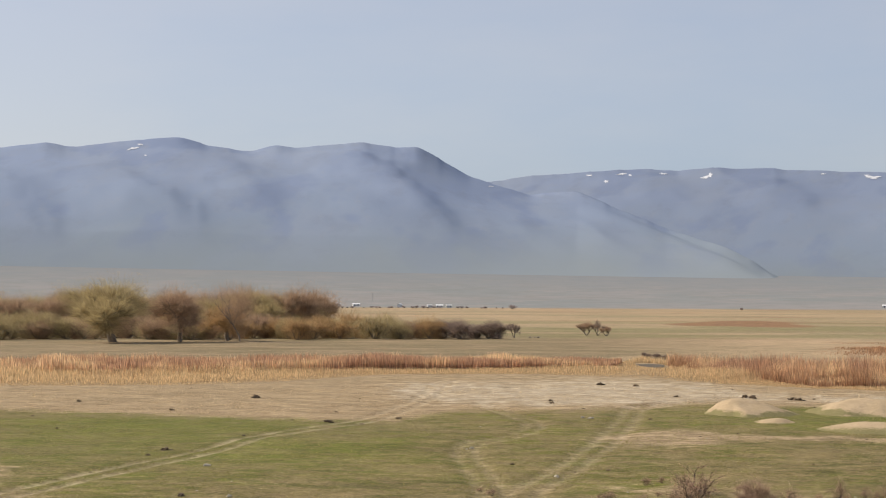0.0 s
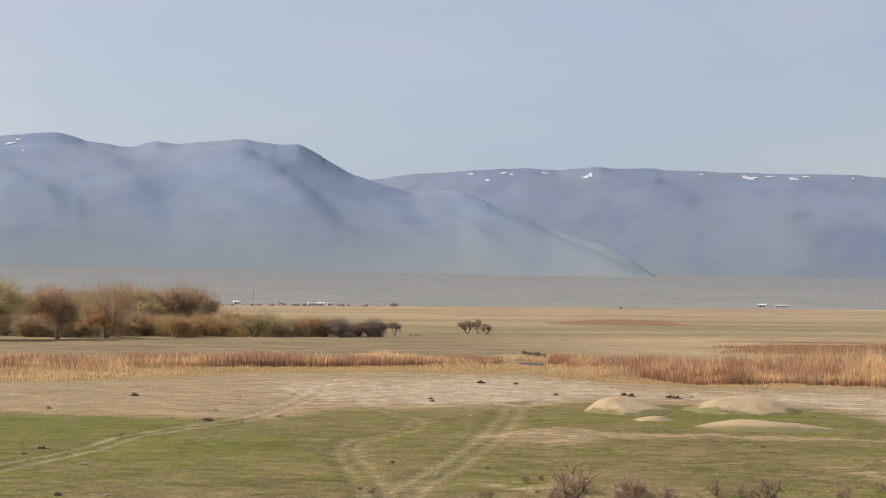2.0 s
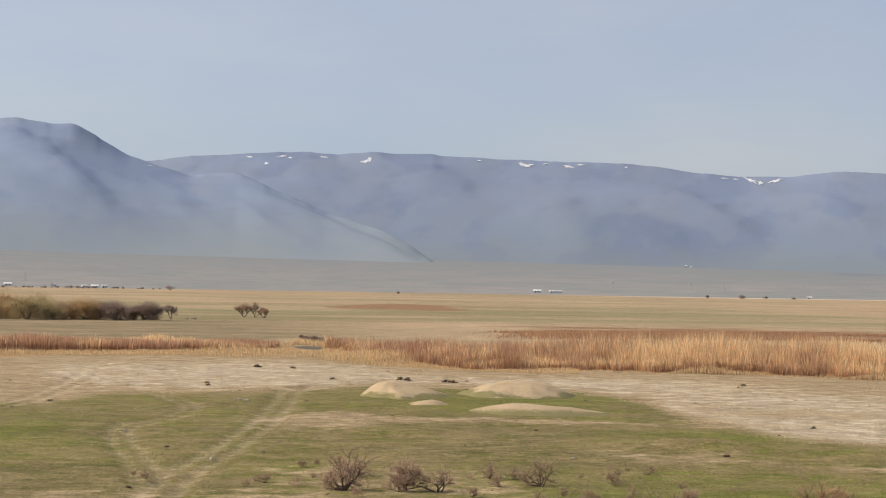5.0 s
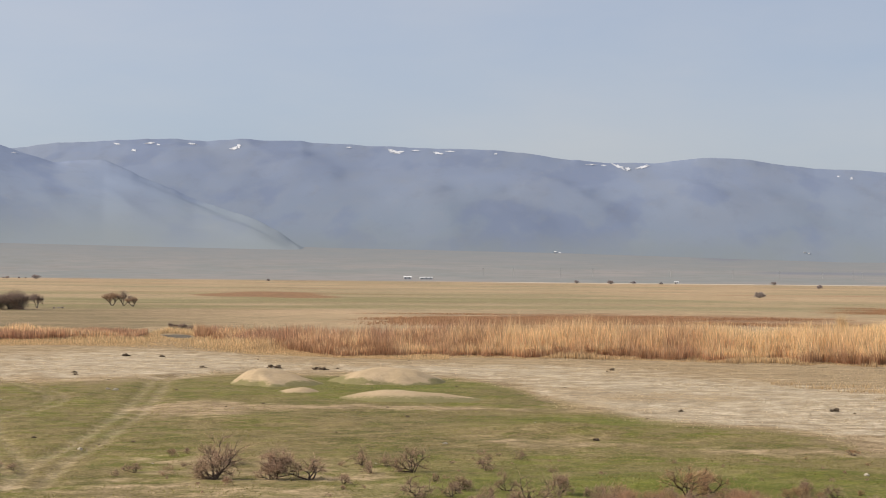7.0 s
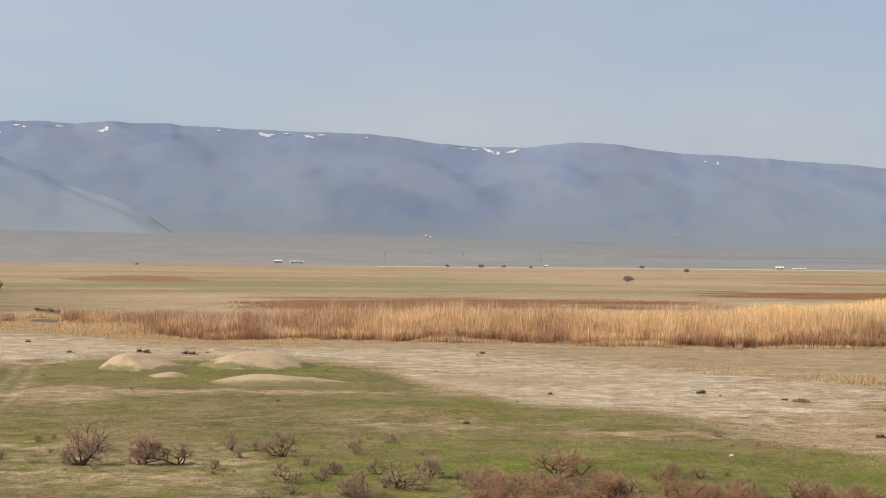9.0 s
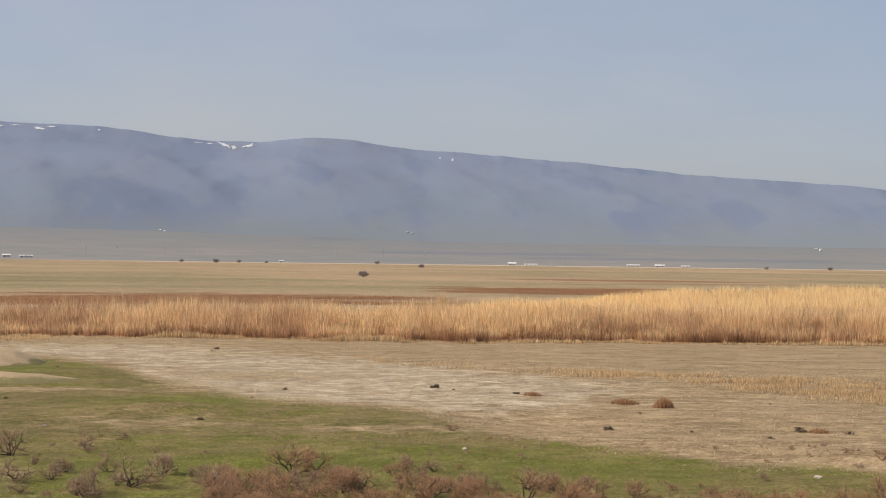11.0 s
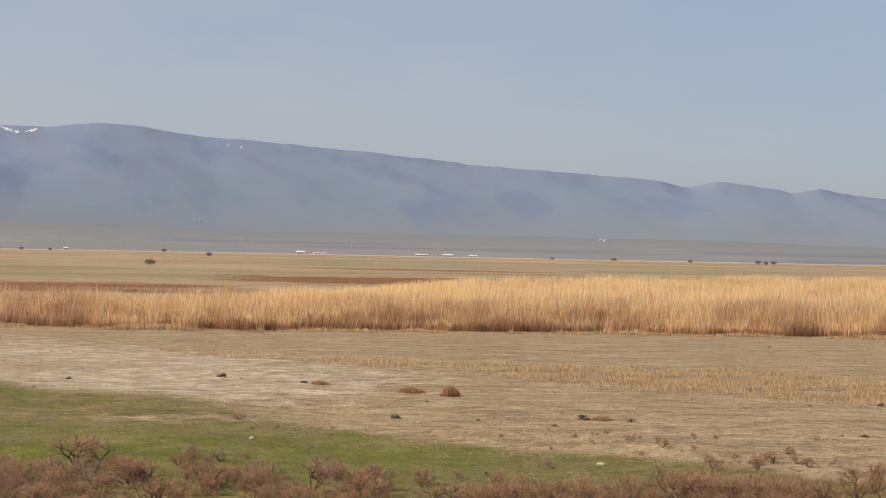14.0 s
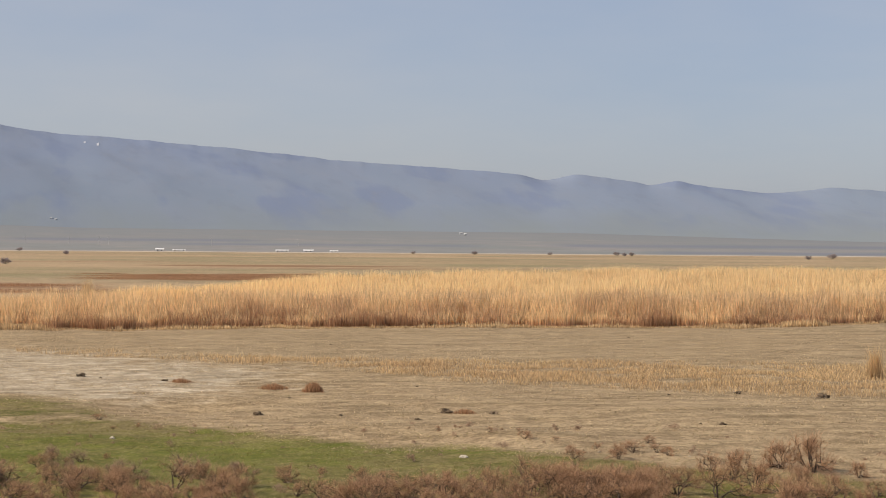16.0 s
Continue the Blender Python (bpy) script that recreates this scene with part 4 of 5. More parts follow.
L_THORN = leaf_mat("thorn_shrub_twigs", (0.40, 0.235, 0.135), (0.70, 0.43, 0.255), (0.56, 0.375, 0.235), vary=(0.4, 1.5))


def stand(proto, az, r, scale=1.0, turn=0.0, z=None):
    x, y = place(az, r)
    zz = float(ground_z(np.array(float(az)), np.array(float(r)))) if z is None else z
    m = pose(float(x), float(y), zz, 0, 0, turn) @ Matrix.Scale(scale, 4)
    c = copy_thing(proto, pose(0, 0, 0))
    c.matrix_basis = m
    return c


def drop(proto):
    for o in (*proto.children_recursive, proto):
        bpy.data.objects.remove(o)


def build_trees():
    willow = [woody("willow_tree", 100 + k, 1, 0.55, 1, 5, (5, 4, 3, 3), 0.95, 0.07, M_BARK, leaf, 12, 0.34, 0.0040, 10.0, 2, 0.12, width=8.6, crown=(7000, 90, 1.4))
              for k, leaf in enumerate((L_OLIVE, L_RUST, L_AMBER))]
    bushy = [woody("willow_shrub", 120 + k, 7, 1.5, 1, 4, (3, 3, 3), 0.6, 0.09, M_BARK, leaf, 3, 0.9, 0.017, 5.0, 1, 0.3, trunk_name="stem", width=6.0, crown=(3600, 18, -0.3))
             for k, leaf in enumerate((L_OLIVE, L_RUST, L_AMBER, L_GREY))]
    for proto, az, r, s, turn, label in (
        (willow[0], 10.24, 288, 1.16, 20, "broad old willow with an olive green haze of twigs"),
        (willow[1], 8.2, 292, 1.04, 110, "spreading willow with reddish brown bare twigs"),
        (willow[2], 6.72, 300, 0.74, 60, "small crooked willow with amber twigs"),
    ):
        tagged(stand(proto, az, r, s, turn), label, "tree", "willows beside the pasture")
    rng = np.random.RandomState(77)
    for k in range(62):
        az = 14.8 - k * 0.272 + rng.rand() * 0.2
        r = 304 + rng.rand() * 20 + 12 * (az < 3)
        tall = 0.92 if az > 8 else (0.9 if az > 3 else 0.92 - 0.065 * (3 - az))
        kind = (0, 0, 1, 0, 1, 2, 1, 2)[int(rng.rand() * 8)] if az > 4 else ((2, 1, 2, 0)[int(rng.rand() * 4)] if az > 0.3 else 3)
        words = ("olive green", "reddish brown", "amber", "grey brown")[kind]
        tagged(stand(bushy[kind], az, r, max(0.4, tall * (0.8 + 0.4 * rng.rand())), rng.rand() * 360), f"dense {words} willow shrub in a thicket", "shrub", "willow thicket")
    for k in range(26):
        az = 14.5 - k * 0.43 + rng.rand() * 0.3
        tagged(stand(willow[(1, 1, 0)[k % 3]], az, 345 + rng.rand() * 40, 0.82 + 0.34 * rng.rand(), rng.rand() * 360), "bare reddish brown tree at the back of the thicket", "tree", "trees behind the thicket")
    for az, r, s in ((-6.45, 214, 0.14), (-6.7, 210, 0.18), (-6.95, 204, 0.17), (-7.1, 198, 0.14), (-6.3, 222, 0.12), (-7.2, 193, 0.14)):
        tagged(stand(bushy[3], az, r, s, az * 900), "low grey brown scrub beside the pool", "shrub", "scrub beside the pool")
    lone = [woody("small_tree", 130 + k, 3, 0.6, 1, 4, (4, 3, 3), 0.55, 0.05, M_BARK, leaf, 8, 0.35, 0.007, 3.4, 1, 0.35, width=wd, crown=(350, 24, 0.9))
            for k, (leaf, wd) in enumerate(((L_GREY, 2.4), (L_RUST, 3.0), (L_GREY, 2.6)))]
    for az, r, s, kind in ((-2.25, 334, 1.0, 0), (-4.50, 361, 1.02, 1), (-4.85, 362, 1.08, 2), (-5.13, 356, 0.72, 1)):
        tagged(stand(lone[kind], az, r, s, az * 70), "small bare tree standing alone on the pasture", "tree", "lone small trees")
    tall = woody("willow_tree", 137, 1, 4.2, 1, 4, (6, 4, 3), 0.5, 0.13, M_BARK, L_RUST, 12, 0.55, 0.006, 10.0, 1, 0.45, width=5.0, crown=(2600, 34, 2.6))
    tagged(stand(tall, 6.33, 293, 1.0, 200), "slender tall willow with an upright trunk and bare brown twigs", "tree", "willows beside the pasture")
    lone.append(tall)
    for t in willow + bushy + lone:
        drop(t)


build_trees()

SHRUBS_A = [(7.8, 57.4, 1.08), (8.9, 62.4, 0.98), (9.7, 57.3, 0.99), (10.7, 56.8, 0.81), (13.2, 60.7, 0.67), (14.4, 58.2, 0.93), (13.0, 52.0, 0.66), (7.2, 64.7, 0.30), (5.5, 59.8, 0.37), (4.8, 58.7, 0.27), (14.6, 53.1, 0.51), (16.9, 58.3, 0.28), (11.5, 55.4, 0.35), (1.7, 61.4, 0.27)]
SHRUBS_B = [(14.7, 53.3, 0.43), (14.2, 48.3, 0.78), (15.5, 49.2, 0.88), (17.1, 51.2, 0.67), (17.3, 47.2, 0.78), (18.9, 47.0, 0.71), (19.6, 46.8, 0.63), (20.8, 46.9, 0.64), (24.5, 50.1, 0.43), (25.1, 49.4, 0.43), (22.9, 45.7, 0.55), (24.1, 45.4, 0.48), (25.8, 44.9, 0.72), (27.5, 44.5, 0.41), (17.2, 59.4, 0.38), (19.2, 61.8, 0.36)]
SHRUBS_C = [(17.0, 46.1, 0.76), (18.0, 46.7, 0.70), (18.4, 45.3, 0.76), (20.4, 45.7, 0.78), (20.6, 49.7, 1.00), (24.0, 49.2, 0.42), (22.1, 43.9, 0.76), (23.2, 43.7, 0.69), (24.6, 42.9, 0.92), (26.2, 42.3, 0.69), (29.4, 41.0, 0.47), (31.5, 60.6, 0.25), (31.4, 57.4, 0.16), (32.8, 55.9, 0.12)]
SHRUBS_D = [(26.4, 39.7, 0.44), (28.5, 39.8, 0.38), (30.2, 40.9, 0.32), (38.0, 48.6, 0.19), (39.0, 47.1, 0.19), (39.3, 45.6, 0.34), (38.6, 40.4, 0.52), (40.1, 41.3, 0.45), (40.5, 40.2, 0.35), (30.0, 37.8, 0.45), (30.8, 37.4, 0.75), (31.9, 36.8, 0.98), (33.4, 36.7, 0.85), (34.0, 35.8, 0.69)]
SHRUBS_E = [(41.6, 35.3, 1.27), (41.3, 36.3, 0.94), (38.2, 35.3, 0.97), (36.9, 33.3, 0.93), (41.7, 33.7, 0.50), (35.2, 33.1, 0.90), (34.5, 33.9, 0.75), (34.3, 35.1, 0.46), (36.6, 36.4, 0.48), (33.1, 34.9, 0.75), (32.3, 35.4, 0.82), (31.3, 35.9, 0.89), (30.5, 36.5, 0.66), (36.8, 32.0, 0.76), (38.3, 31.7, 0.62), (38.7, 30.7, 0.54), (39.1, 37.0, 0.58)]


def build_shrubs():
    kinds = ((6, 0.75, 3, 0.20, 1.3), (4, 0.9, 3, 0.15, 1.6), (7, 0.6, 4, 0.30, 1.1), (4, 0.8, 3, 0.20, 1.5), (5, 0.7, 3, 0.25, 1.25))
    protos = [woody("thorn_shrub", 140 + k, tr, 0.35, 1, 4, (3, 3, 2), sp, 0.021, M_STEM, L_THORN_GREY if k < 5 else L_THORN, per, 0.26, 0.0034, 1.0, 1, lift, 0.3, "stem", width=wd)
              for k, (tr, sp, per, lift, wd) in enumerate(kinds + kinds)]
    k = 0
    for first, span in ((0, SHRUBS_A), (0, SHRUBS_B), (5, SHRUBS_C), (5, SHRUBS_D), (5, SHRUBS_E)):
        for x, y, h in span:
            az, r = math.degrees(math.atan2(-x, y)), math.hypot(x, y)
            word = "tall" if h > 0.8 else ("low" if h < 0.4 else "knee-high")
            hue = "pinkish brown" if first else "grey brown"
            tagged(stand(protos[first + (2 if span is SHRUBS_E and h > 0.9 else k % 5)], az, r, h * 1.05, k * 77.0), f"{word} bare thorn shrub with {hue} twigs on turf", "shrub", "thorn shrubs")
            k += 1
    rng = np.random.RandomState(21)
    for first, span in ((0, SHRUBS_A), (0, SHRUBS_B), (5, SHRUBS_C), (5, SHRUBS_D)):
        for x, y, h in span:
            for j in range(1 if span is SHRUBS_A else 2):
                x1, y1 = x + rng.normal(0, 1.1), y + rng.normal(0, 1.3)
                az, r = math.degrees(math.atan2(-x1, y1)), math.hypot(x1, y1)
                tagged(stand(protos[first + k % 5], az, r, h * (0.35 + 0.5 * rng.rand()), rng.rand() * 360), "small bare thorn shrub beside a larger one", "shrub", "thorn shrubs")
                k += 1
    for q in range(56):
        az, r = -20 - 11.5 * rng.rand(), 45 + 6.5 * rng.rand() ** 1.4
        tagged(stand(protos[5 + q % 5], az, r, 0.35 + 0.45 * rng.rand(), rng.rand() * 360), "bare thorn shrub in a loose brown tangle", "shrub", "thorn shrubs")
    for q in range(46):
        az = -32.5 - 22 * rng.rand() ** 0.8
        r = (44.5 if az > -40 else 45) + 5.5 * rng.rand() * (0.5 + 0.5 * (az < -42))
        tagged(stand(protos[5 + q % 5], az, r, 0.55 + 0.4 * rng.rand(), rng.rand() * 360), "bare thorn shrub in a dense pinkish brown tangle", "shrub", "thorn shrubs")
    sprigs = [[], [], []]
    for q in range(150):                              # low sprigs all over the near turf
        az, r = -6 - 46 * rng.rand(), 46 + 20 * rng.rand()
        x, y = place(az, r)
        m = pose(float(x), float(y), float(ground_z(np.array(az), np.array(r))), 0, 0, rng.rand() * 360) @ Matrix.Scale(0.10 + 0.25 * rng.rand() ** 3, 4)
        me = next(o for o in protos[q % 5].children if o.name.startswith("crown")).data
        co = np.empty(len(me.vertices) * 3, np.float32)
        me.vertices.foreach_get("co", co)
        a = np.array(m)
        sprigs[0].append(co.reshape(-1, 3) @ a[:3, :3].T + a[:3, 3])
        for key, out in (("up", sprigs[1]), ("tint", sprigs[2])):
            v = np.empty(len(me.vertices), np.float32)
            me.attributes[key].data.foreach_get("value", v)
            out.append(v)
    v, up, tint = (np.concatenate(q) for q in sprigs)
    ob = link_mesh("thorn_sprigs", v, np.arange(len(v)).reshape(-1, 3), L_THORN_GREY, attrs={"up": up, "tint": tint, "warm": tint[::-1]})
    tagged(ob, "low bare thorn sprigs scattered over the turf", "shrubs", kind="stuff")
    for t in protos:
        drop(t)


build_shrubs()


# ---- the pool ----
def build_pool():
    m = Mat("still_water", 0.6, 0.0)
    m.colour(m.mix(m.noise(0.5), (0.10, 0.09, 0.075), (0.17, 0.15, 0.125)))
    x0, y0 = place(-6.55, 189)
    bm = bmesh.new()
    ring = [bm.verts.new((math.cos(a) * (1.3 + 0.3 * math.sin(3 * a)), math.sin(a) * (6 + math.sin(2 * a + 1)), 0)) for a in (2 * math.pi * k / 40 for k in range(40))]
    bm.faces.new(ring)
    ob = part("pool", bm, m.m, None)
    ob.location = (float(x0), float(y0), 0.03)
    tagged(ob, "small open pool of grey water among the reeds", "water", kind="structure")


build_pool()


# ---- snow in the high gullies ----
def range_height(sheet, az, r):
    """Heights of a mountain sheet along one azimuth."""
    a, R, z = sheet
    i = int(np.clip(np.searchsorted(a, az) - 1, 0, len(a) - 2))
    u = (az - a[i]) / (a[i + 1] - a[i])
    return np.interp(r, R[i], z[i]) * (1 - u) + np.interp(r, R[i + 1], z[i + 1]) * u


def range_place(sheet, az, el):
    """The distance at which a line of sight at that elevation meets the mountain sheet."""
    i = int(np.clip(np.searchsorted(sheet[0], az), 0, len(sheet[0]) - 1))
    rr = np.linspace(sheet[1][i, 0], sheet[1][i, SLOPE_ROWS - 1], 500)
    e = np.degrees(np.arctan2(range_height(sheet, az, rr) - EYE, rr))
    hit = np.nonzero(e >= el)[0]
    return rr[hit[0]] if len(hit) else rr[-1]


# white snow dimmed and slightly blued, the haze before it put into the colour
M_SNOW = plain_mat("hazed_snow", (0.58, 0.60, 0.64), (0.74, 0.75, 0.78), 0.02, 0.8, 0.1, 1.0)


def snow(sheet, az, el, wide, tall, tilt, seed):
    """An irregular snow patch draped over a slope; sizes in degrees as seen from the viewpoint."""
    rng = np.random.RandomState(seed)
    n = 22
    th = np.linspace(0, 2 * np.pi, n, endpoint=False)
    wob = 0.25 + 1.1 * rng.rand(n)
    a = az + np.cos(th) * wide * 0.5 * wob
    e = el + np.sin(th) * tall * 0.5 * wob + tilt * (a - az)
    e = np.minimum(e, (CREST_FRONT if sheet is FRONT else CREST_BACK)(a) - 0.02)
    a, e = np.append(a, az), np.append(e, el)
    r = np.array([range_place(sheet, p, q) for p, q in zip(a, e)]) - 6
    x, y = place(a, r)
    z = EYE + r * np.tan(np.radians(e))
    f = np.array([(k, (k + 1) % n, n) for k in range(n)])
    ob = link_mesh("snow_patch", np.stack([x, y, z], 1), f, M_SNOW)
    tagged(ob, "small patch of old white snow in a mountain gully", "snow", "snow patches")


for k, (sheet, az, el, wide, tall, tilt) in enumerate((
    (FRONT, 9.72, 4.70, 0.42, 0.07, -0.25), (FRONT, 9.45, 4.83, 0.16, 0.05, 0.2), (FRONT, 9.3, 4.5, 0.1, 0.05, 0),
    (BACK, -5.12, 3.79, 0.16, 0.10, 0.0), (BACK, -4.6, 3.98, 0.2, 0.05, 0.1), (BACK, -5.6, 4.02, 0.35, 0.06, -0.1), (BACK, -5.85, 3.98, 0.12, 0.06, 0), (BACK, -6.9, 4.03, 0.25, 0.05, 0.1),
    (BACK, -8.2, 3.92, 0.30, 0.12, -0.2), (BACK, -8.36, 4.0, 0.12, 0.14, 0), (BACK, -13.3, 3.87, 0.45, 0.10, 0.05), (BACK, -13.1, 3.93, 0.2, 0.06, 0), (BACK, -13.9, 3.92, 0.3, 0.04, 0),
    (BACK, -14.6, 3.84, 0.35, 0.08, 0.1), (BACK, -15.0, 3.9, 0.3, 0.04, 0.0), (BACK, -16.4, 3.84, 0.12, 0.05, 0), (BACK, -20.25, 3.47, 0.42, 0.10, 0.35), (BACK, -20.55, 3.39, 0.16, 0.12, 0.0),
    (BACK, -21.0, 3.46, 0.55, 0.09, -0.25), (BACK, -19.4, 3.52, 0.3, 0.04, 0), (BACK, -19.8, 3.5, 0.2, 0.04, 0), (BACK, -27.4, 3.10, 0.10, 0.09, 0), (BACK, -27.0, 3.17, 0.12, 0.05, 0),
    (BACK, -11.8, 3.99, 0.14, 0.04, 0), (FRONT, -1.5, 3.64, 0.2, 0.03, 0.1))):
    snow(sheet, az, el, wide, tall, tilt, 300 + k)


# ---- clods, stones and tussocks ----
def lump_mesh(name, mat, seed, w, d, h, rough=0.35):
    bm = bmesh.new()
    bmesh.ops.create_icosphere(bm, subdivisions=3, radius=1)
    for v in bm.verts:
        n = noise.fractal(v.co * 1.7 + Vector((seed * 7.1, 3, 9)), 0.8, 2.0, 4)
        k = 1 + rough * n
        v.co = Vector((v.co.x * w * k, v.co.y * d * k, max(v.co.z, -0.25) * h * k))
    return part(name, bm, mat, None)


def build_lumps():
    clods = [lump_mesh("clod", M_CLOD, k, 0.21, 0.17, 0.13, 1.0) for k in range(4)]
    spots = [(11.25, 119.4, 0.7), (8.41, 109.1, 0.8), (5.83, 122.8, 1.3), (3.55, 98.2, 0.9), (8.6, 80.7, 0.9), (9.14, 77.8, 0.5), (8.12, 61.3, 0.6), (1.38, 102.1, 0.6), (-3.4, 120.6, 0.8), (-3.42, 117.6, 0.8),
             (-4.95, 144.2, 1.3), (-6.04, 142.8, 1.0), (-7.3, 127, 0.9), (-9.4, 128.4, 1.1), (-9.64, 127.4, 1.0), (-10.85, 124.7, 1.3), (-11.05, 124.4, 1.2), (-11.5, 126, 0.6)]
    spots += [(-22.25, 89.8, 0.6), (-19.63, 72.1, 0.6), (-26.93, 91.3, 1.1), (-20.1, 128, 1.0), (-38.28, 70.8, 1.0), (-39.75, 70.5, 0.7), (-37.38, 68.1, 0.5), (-32.35, 70.3, 1.0), (-34.97, 69.9, 0.4),
              (-29.5, 88.6, 0.6), (-49.96, 81.4, 1.3), (-47.35, 82.9, 0.9), (-46.9, 67.3, 0.6), (-13.7, 84, 0.5), (6.2, 88, 0.4), (11.9, 95, 0.4), (-2.2, 73, 0.4), (-5.2, 71, 0.35)]
    rng = np.random.RandomState(5)
    for k, (az, r, s) in enumerate(spots):
        c = stand(clods[k % 4], az, r, s, rng.rand() * 360)
        tagged(c, "dark brown clod of earth lying on the grazed ground", "clod", "clods")
    for k in range(60):
        az, r = -52 + 67 * rng.rand(), 45 + 95 * rng.rand()
        tagged(stand(clods[k % 4], az, r, 0.16 + 0.3 * rng.rand(), rng.rand() * 360), "small dark clod on the pasture", "clod", "clods")
    stones = [lump_mesh("stone", M_STONE, 20 + k, 0.22, 0.17, 0.14, 0.5) for k in range(3)]
    for k, (az, r, s) in enumerate([(7.33, 71.8, 0.7), (6.64, 61, 0.5), (-3.59, 68.1, 0.5), (-14.9, 70.1, 0.45), (-0.93, 79.9, 0.5), (-27.9, 60.7, 0.5), (-38.84, 55.8, 0.6), (-4.64, 102.2, 0.7), (-4.4, 103, 0.6)]):
        tagged(stand(stones[k % 3], az, r, s, k * 50), "pale weathered stone lying in the turf", "stone", "stones")
    for k in range(60):
        az, r = -52 + 67 * rng.rand(), 42 + 70 * rng.rand() ** 1.5
        tagged(stand(stones[k % 3], az, r, 0.08 + 0.18 * rng.rand(), rng.rand() * 360), "small pale stone in the turf", "stone", "stones")
    for o in clods + stones:
        bpy.data.objects.remove(o)


build_lumps()


def tussock(az, r, h, w, n, seed, label):
    """A rounded clump of dry stalks."""
    rng = np.random.RandomState(seed)
    q = rng.normal(0, 0.33, (n, 2)) * w
    k = np.clip(1 - (np.hypot(q[:, 0], q[:, 1]) / w) ** 2, 0.3, 1)
    ob = blades("tussock", q[:, 0], q[:, 1], np.zeros(n) - 0.02, h * k * (0.6 + 0.5 * rng.rand(n)), np.full(n, 0.025), M_STRAW if h > 1 else M_RUSH, rng, 0.25, (rng.rand(n) if h < 1 else rng.rand(n) * 0.3))
    x, y = place(az, r)
    ob.location = (float(x), float(y), float(ground_z(np.array(az), np.array(r))))
    tagged(ob, label, "grass clump", "grass clumps", kind="stuff")


for k, (az, r, h, w, n, label) in enumerate(((-34.1, 82.3, 0.5, 0.6, 900, "brown withered tussock on bare soil"), (-32.86, 83.7, 0.3, 0.9, 700, "low brown withered tussock on bare soil"),
                                             (-51.5, 94.4, 1.9, 0.6, 320, "tall pale gold clump of reed standing alone"), (-27.13, 190, 3.4, 1.0, 500, "pale reed clump taller than the bed around it"),
                                             (-30.0, 87.7, 0.25, 0.7, 400, "low brown withered tussock on bare soil"), (-38.85, 70.6, 0.22, 0.6, 400, "low brown withered tussock on bare soil"))):
    tussock(az, r, h, w, n, 400 + k, label)


# ---- far off: village, farm buildings, road, poles, lone bushes ----
M_LIME = plain_mat("limewashed_wall", (0.60, 0.60, 0.59), (0.70, 0.70, 0.69), 0.6, 0.9, 0.1, 0.02)
M_ROOF = plain_mat("zinc_roof_sheet", (0.60, 0.60, 0.60), (0.74, 0.74, 0.73), 0.8, 0.6, 0.1, 0.02, own=0.25)
M_DARK = plain_mat("dark_window", (0.03, 0.03, 0.035), (0.05, 0.05, 0.055), 3.0, 0.3, 0.05, 0.01)
M_ROAD = plain_mat("pale_road_bank", (0.46, 0.39, 0.31), (0.56, 0.48, 0.39), 0.1, 0.95, 0.1, 0.1)
M_POLE = plain_mat("grey_pole", (0.40, 0.39, 0.38), (0.50, 0.49, 0.48), 2.0, 0.8, 0.1, 0.01)


def ground_reach(az, el):
    """The distance at which the rising ground reaches an elevation seen from the viewpoint."""
    rr = np.linspace(1500, 3100, 900)
    e = np.degrees(np.arctan2(ground_z(np.full(900, az), rr) - EYE, rr))
    return float(rr[np.argmin(np.abs(e - el))])


def box(bm, x0, x1, y0, y1, z0, z1):
    v = [bm.verts.new(p) for p in ((x0, y0, z0), (x1, y0, z0), (x1, y1, z0), (x0, y1, z0), (x0, y0, z1), (x1, y0, z1), (x1, y1, z1), (x0, y1, z1))]
    for q in ((0, 3, 2, 1), (4, 5, 6, 7), (0, 1, 5, 4), (1, 2, 6, 5), (2, 3, 7, 6), (3, 0, 4, 7)):
        bm.faces.new([v[k] for k in q])


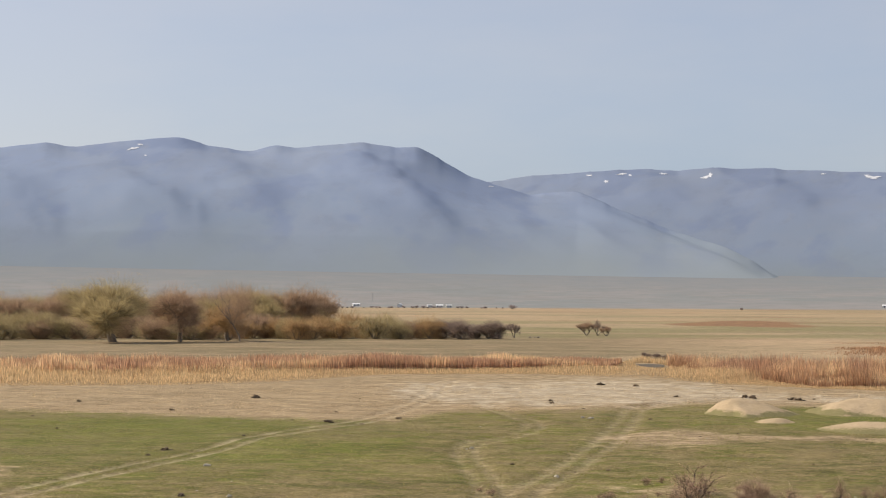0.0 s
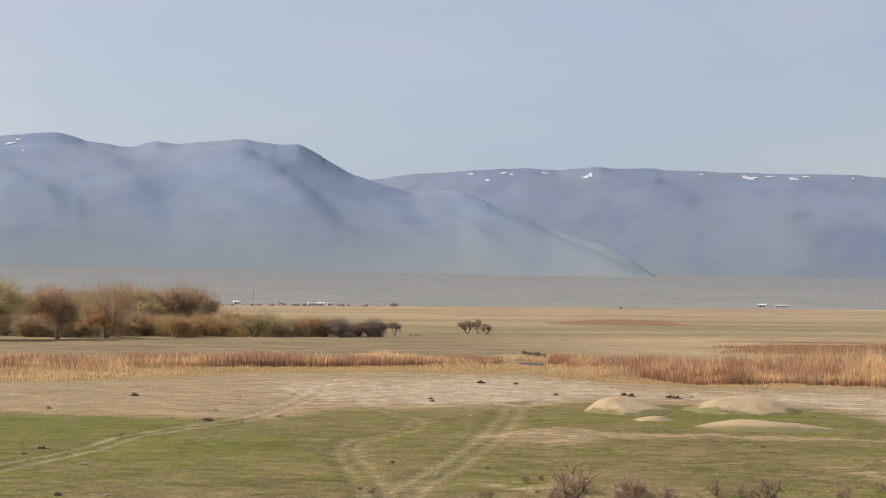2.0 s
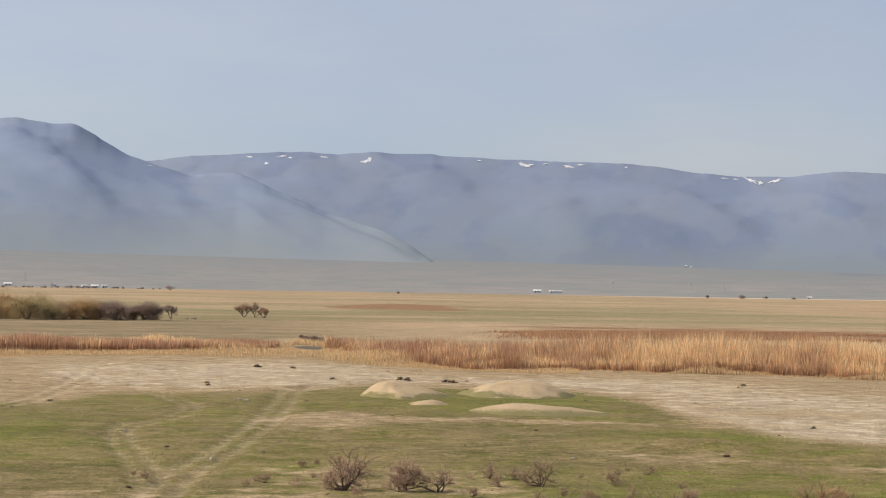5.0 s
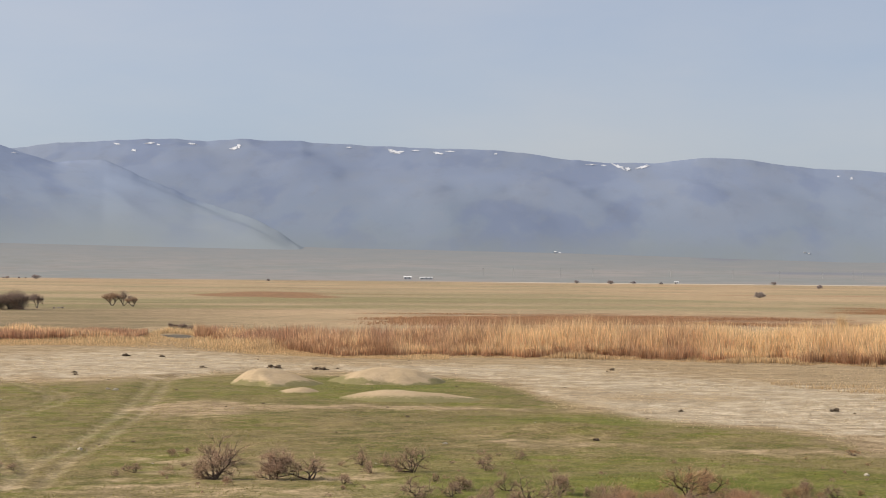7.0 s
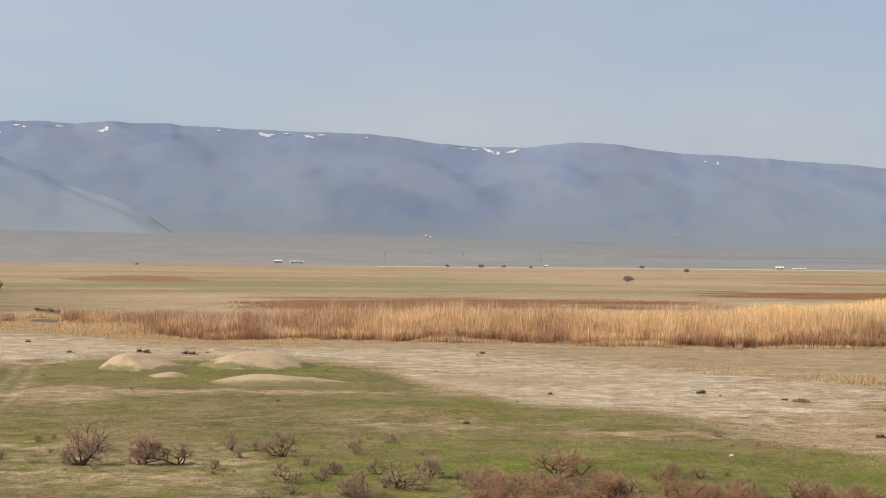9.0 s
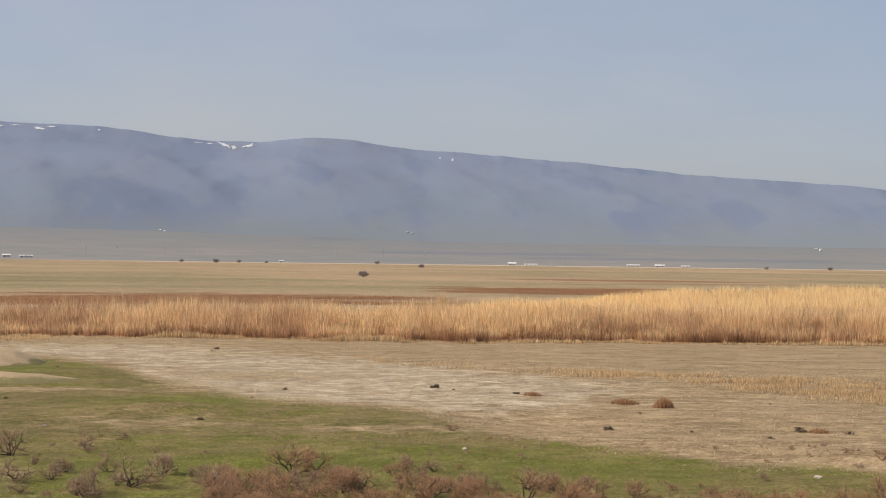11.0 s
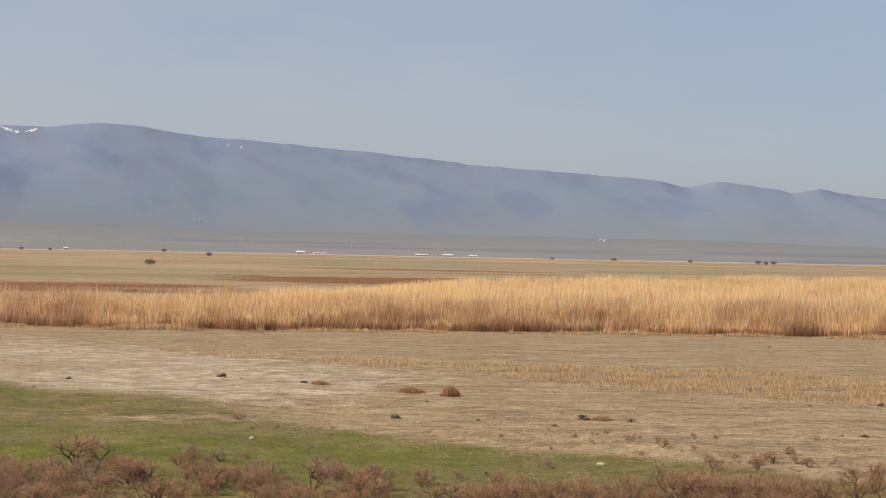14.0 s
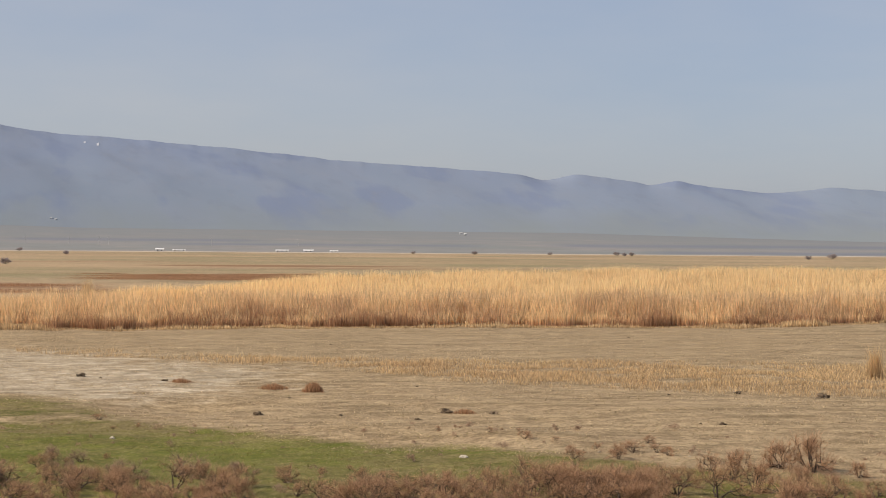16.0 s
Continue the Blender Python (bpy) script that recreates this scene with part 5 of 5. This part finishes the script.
def house(az, r, long, deep, wall, rise, turn, label, category="house", z=None):
    """A low house with a pitched roof, windows and a door."""
    thing = new("farm_building" if long > 14 else "house")
    long, deep, wall, rise = long * 0.8, deep * 0.8, wall * 0.72, rise * 0.7
    bm = bmesh.new()
    box(bm, -long / 2, long / 2, -deep / 2, deep / 2, -1.5, wall)
    for sx in (-1, 1):
        a, b, c = (bm.verts.new((sx * long / 2, y, z)) for y, z in ((-deep / 2, wall), (deep / 2, wall), (0, wall + rise)))
        bm.faces.new((a, b, c))
    part("wall", bm, M_LIME, thing)
    bm = bmesh.new()
    o = 0.4
    for side in (-1, 1):
        e = side * (deep / 2 + o)
        ez = wall - o * rise / (deep / 2)
        top = [(-long / 2 - o, 0, wall + rise + 0.12), (long / 2 + o, 0, wall + rise + 0.12), (long / 2 + o, e, ez + 0.12), (-long / 2 - o, e, ez + 0.12)]
        up = [bm.verts.new(p) for p in top]
        dn = [bm.verts.new((p[0], p[1], p[2] - 0.1)) for p in top]
        bm.faces.new(up)
        bm.faces.new(dn[::-1])
        for k in range(4):
            bm.faces.new((up[k], up[(k + 1) % 4], dn[(k + 1) % 4], dn[k]))
    part("roof", bm, M_ROOF, thing)
    for k in range(max(2, int(long / 4))):
        x = -long / 2 + (k + 0.5) * long / max(2, int(long / 4))
        bm = bmesh.new()
        box(bm, x - 0.4, x + 0.4, -deep / 2 - 0.03, -deep / 2 + 0.05, 1.0 if k else 0.0, 2.0)
        part("window" if k else "door", bm, M_DARK, thing)
    x, y = place(az, r)
    thing.matrix_world = pose(float(x), float(y), float(ground_z(np.array(float(az)), np.array(r))) if z is None else z, 0, 0, az + turn)
    tagged(thing, label, category, "far buildings")


for az, el, long, deep, wall, rise, turn in ((5.02, -0.12, 8, 6, 3, 1.6, 20), (4.67, -0.12, 12, 7, 3, 1.8, 0), (4.32, -0.13, 8, 7, 3.4, 2.2, 80), (3.34, -0.14, 9, 7, 3.2, 2, 60), (2.72, -0.15, 9, 6, 2.8, 1.5, 10),
                                             (1.35, -0.16, 6, 5, 3, 1.6, 70), (0.42, -0.18, 6, 5, 3, 1.2, 20), (0.1, -0.18, 9, 6, 3, 1.4, 0), (-0.19, -0.18, 7, 5, 3, 1.4, 15),
                                             (-13.67, -0.12, 10, 7, 3, 1.5, 0), (-14.25, -0.12, 17, 7, 2.4, 1.0, 4), (-29.31, -0.2, 10, 7, 3.4, 1.6, 0), (-29.9, -0.2, 16, 7, 2.2, 1.0, 3),
                                             (-33.1, -0.2, 16, 8, 2.8, 1.3, -3), (-33.92, -0.2, 12, 7, 3, 1.4, 0), (-34.72, -0.2, 10, 6, 2.4, 1.0, 0), (-22.08, -0.19, 5, 4, 2.5, 1, 0)):
    house(az, min(ground_reach(az, el), 2050), long, deep, wall, rise, turn, "long low white farm building on the far plain" if long > 14 else "small white house with a pale roof on the far plain")
for az, el in ((6.4, 1.05), (-18.3, 0.76), (-26.0, 0.80), (-38.7, 0.42)):
    for da, de, long, turn in ((0, 0, 5.5, 5), (-0.14, -0.03, 4, 30)):
        q, e = az + da, el + de
        r = ground_reach(q, e) if e < BASE_EL(q) or az > 0 else range_place(BACK, q, e)
        zz = None if r < 2900 else EYE + r * math.tan(radians(e)) - 0.5
        house(q, r, long, 4.5, 2.8, 1.3, turn, "small white house at the foot of the mountains", z=zz)


def build_road():
    """The pale bank of a road across the far edge of the plain."""
    a = np.linspace(-57, -15.5, 420)
    r = 1842 + 10 * np.sin(a * 0.4)
    h = 0.6 * smooth(-15.5, -18, a) * (0.75 + 0.5 * fbm(a / 2, a * 0, 90))
    prof = [(-6, -0.2), (-2.5, 1.0), (2.5, 1.0), (6, -0.2)]
    v = []
    for dr, k in prof:
        x, y = place(a, r + dr)
        v.append(np.stack([x, y, h * k], 1))
    n = len(a)
    v = np.concatenate(v)
    f = np.array([(p * n + i, p * n + i + 1, (p + 1) * n + i + 1, (p + 1) * n + i) for p in range(3) for i in range(n - 1)])
    ob = link_mesh("road", v, f, M_ROAD)
    tagged(ob, "pale gravel road on a low bank across the plain", "road", kind="structure")


build_road()


def pole(az, r, h):
    thing = new("power_pole")
    bm = bmesh.new()
    bmesh.ops.create_cone(bm, segments=8, radius1=0.3, radius2=0.2, depth=h, cap_ends=True)
    bmesh.ops.translate(bm, verts=bm.verts, vec=(0, 0, h / 2 - 0.3))
    part("pole", bm, M_POLE, thing)
    bm = bmesh.new()
    box(bm, -1.6, 1.6, -0.15, 0.15, h - 1.6, h - 1.3)
    part("crossarm", bm, M_POLE, thing)
    x, y = place(az, r)
    thing.matrix_world = pose(float(x), float(y), float(ground_z(np.array(float(az)), np.array(r))), 0, 0, az)
    tagged(thing, "thin pale grey power pole with a crossarm", "power pole", "power line")


for az in (2.2, -16.04, -17.0, -18.46, -19.48, -21.9, -23.82, -25.23, -26.55, -27.46, -27.75, -30.9, -33.6):
    pole(az, ground_reach(az, 0.0), 10.0)


def build_far_bushes():
    proto = [woody("bush", 160 + k, 5, 1.0, 1, 3, (3, 3), 0.6, 0.07, M_BARK, L_HAZY, 4, 0.7, 0.03, 3.0, 1, 0.3, trunk_name="stem", width=3.6, crown=(700, 7, 0.1)) for k in range(2)]
    for k, (az, r, s) in enumerate(((-24.65, 615, 0.95), (-2.21, 1650, 1.7), (-9.31, 1700, 1.0), (-18.97, 1750, 1.3), (-20.03, 1750, 1.7), (-20.73, 1750, 1.2), (-26.45, 1250, 1.2), (-25.07, 1780, 1.5),
                                    (-39.14, 1700, 1.5), (-43.6, 1600, 1.5), (-43.83, 1600, 1.3), (-44.05, 1600, 1.4), (-49.47, 1250, 1.2), (-50.18, 1300, 1.6), (-21.6, 1760, 1.0), (-37.2, 1700, 1.1), (-41.5, 1700, 1.2), (-2.75, 331, 0.12), (-3.0, 332, 0.14), (-2.9, 333, 0.1))):
        tagged(stand(proto[k % 2], az, r, s, k * 40), "dark bare bush standing alone on the far plain", "bush", "far bushes")
    rng = np.random.RandomState(8)
    for k in range(38):
        az = 3.2 - 5.2 * rng.rand() if k < 28 else 6 + 8 * rng.rand()
        tagged(stand(proto[k % 2], az, 1760 + 80 * rng.rand(), 0.5 + 0.6 * rng.rand(), rng.rand() * 360), "grey brown tree near the far village", "bush", "village trees")
    for p in proto:
        drop(p)


build_far_bushes()
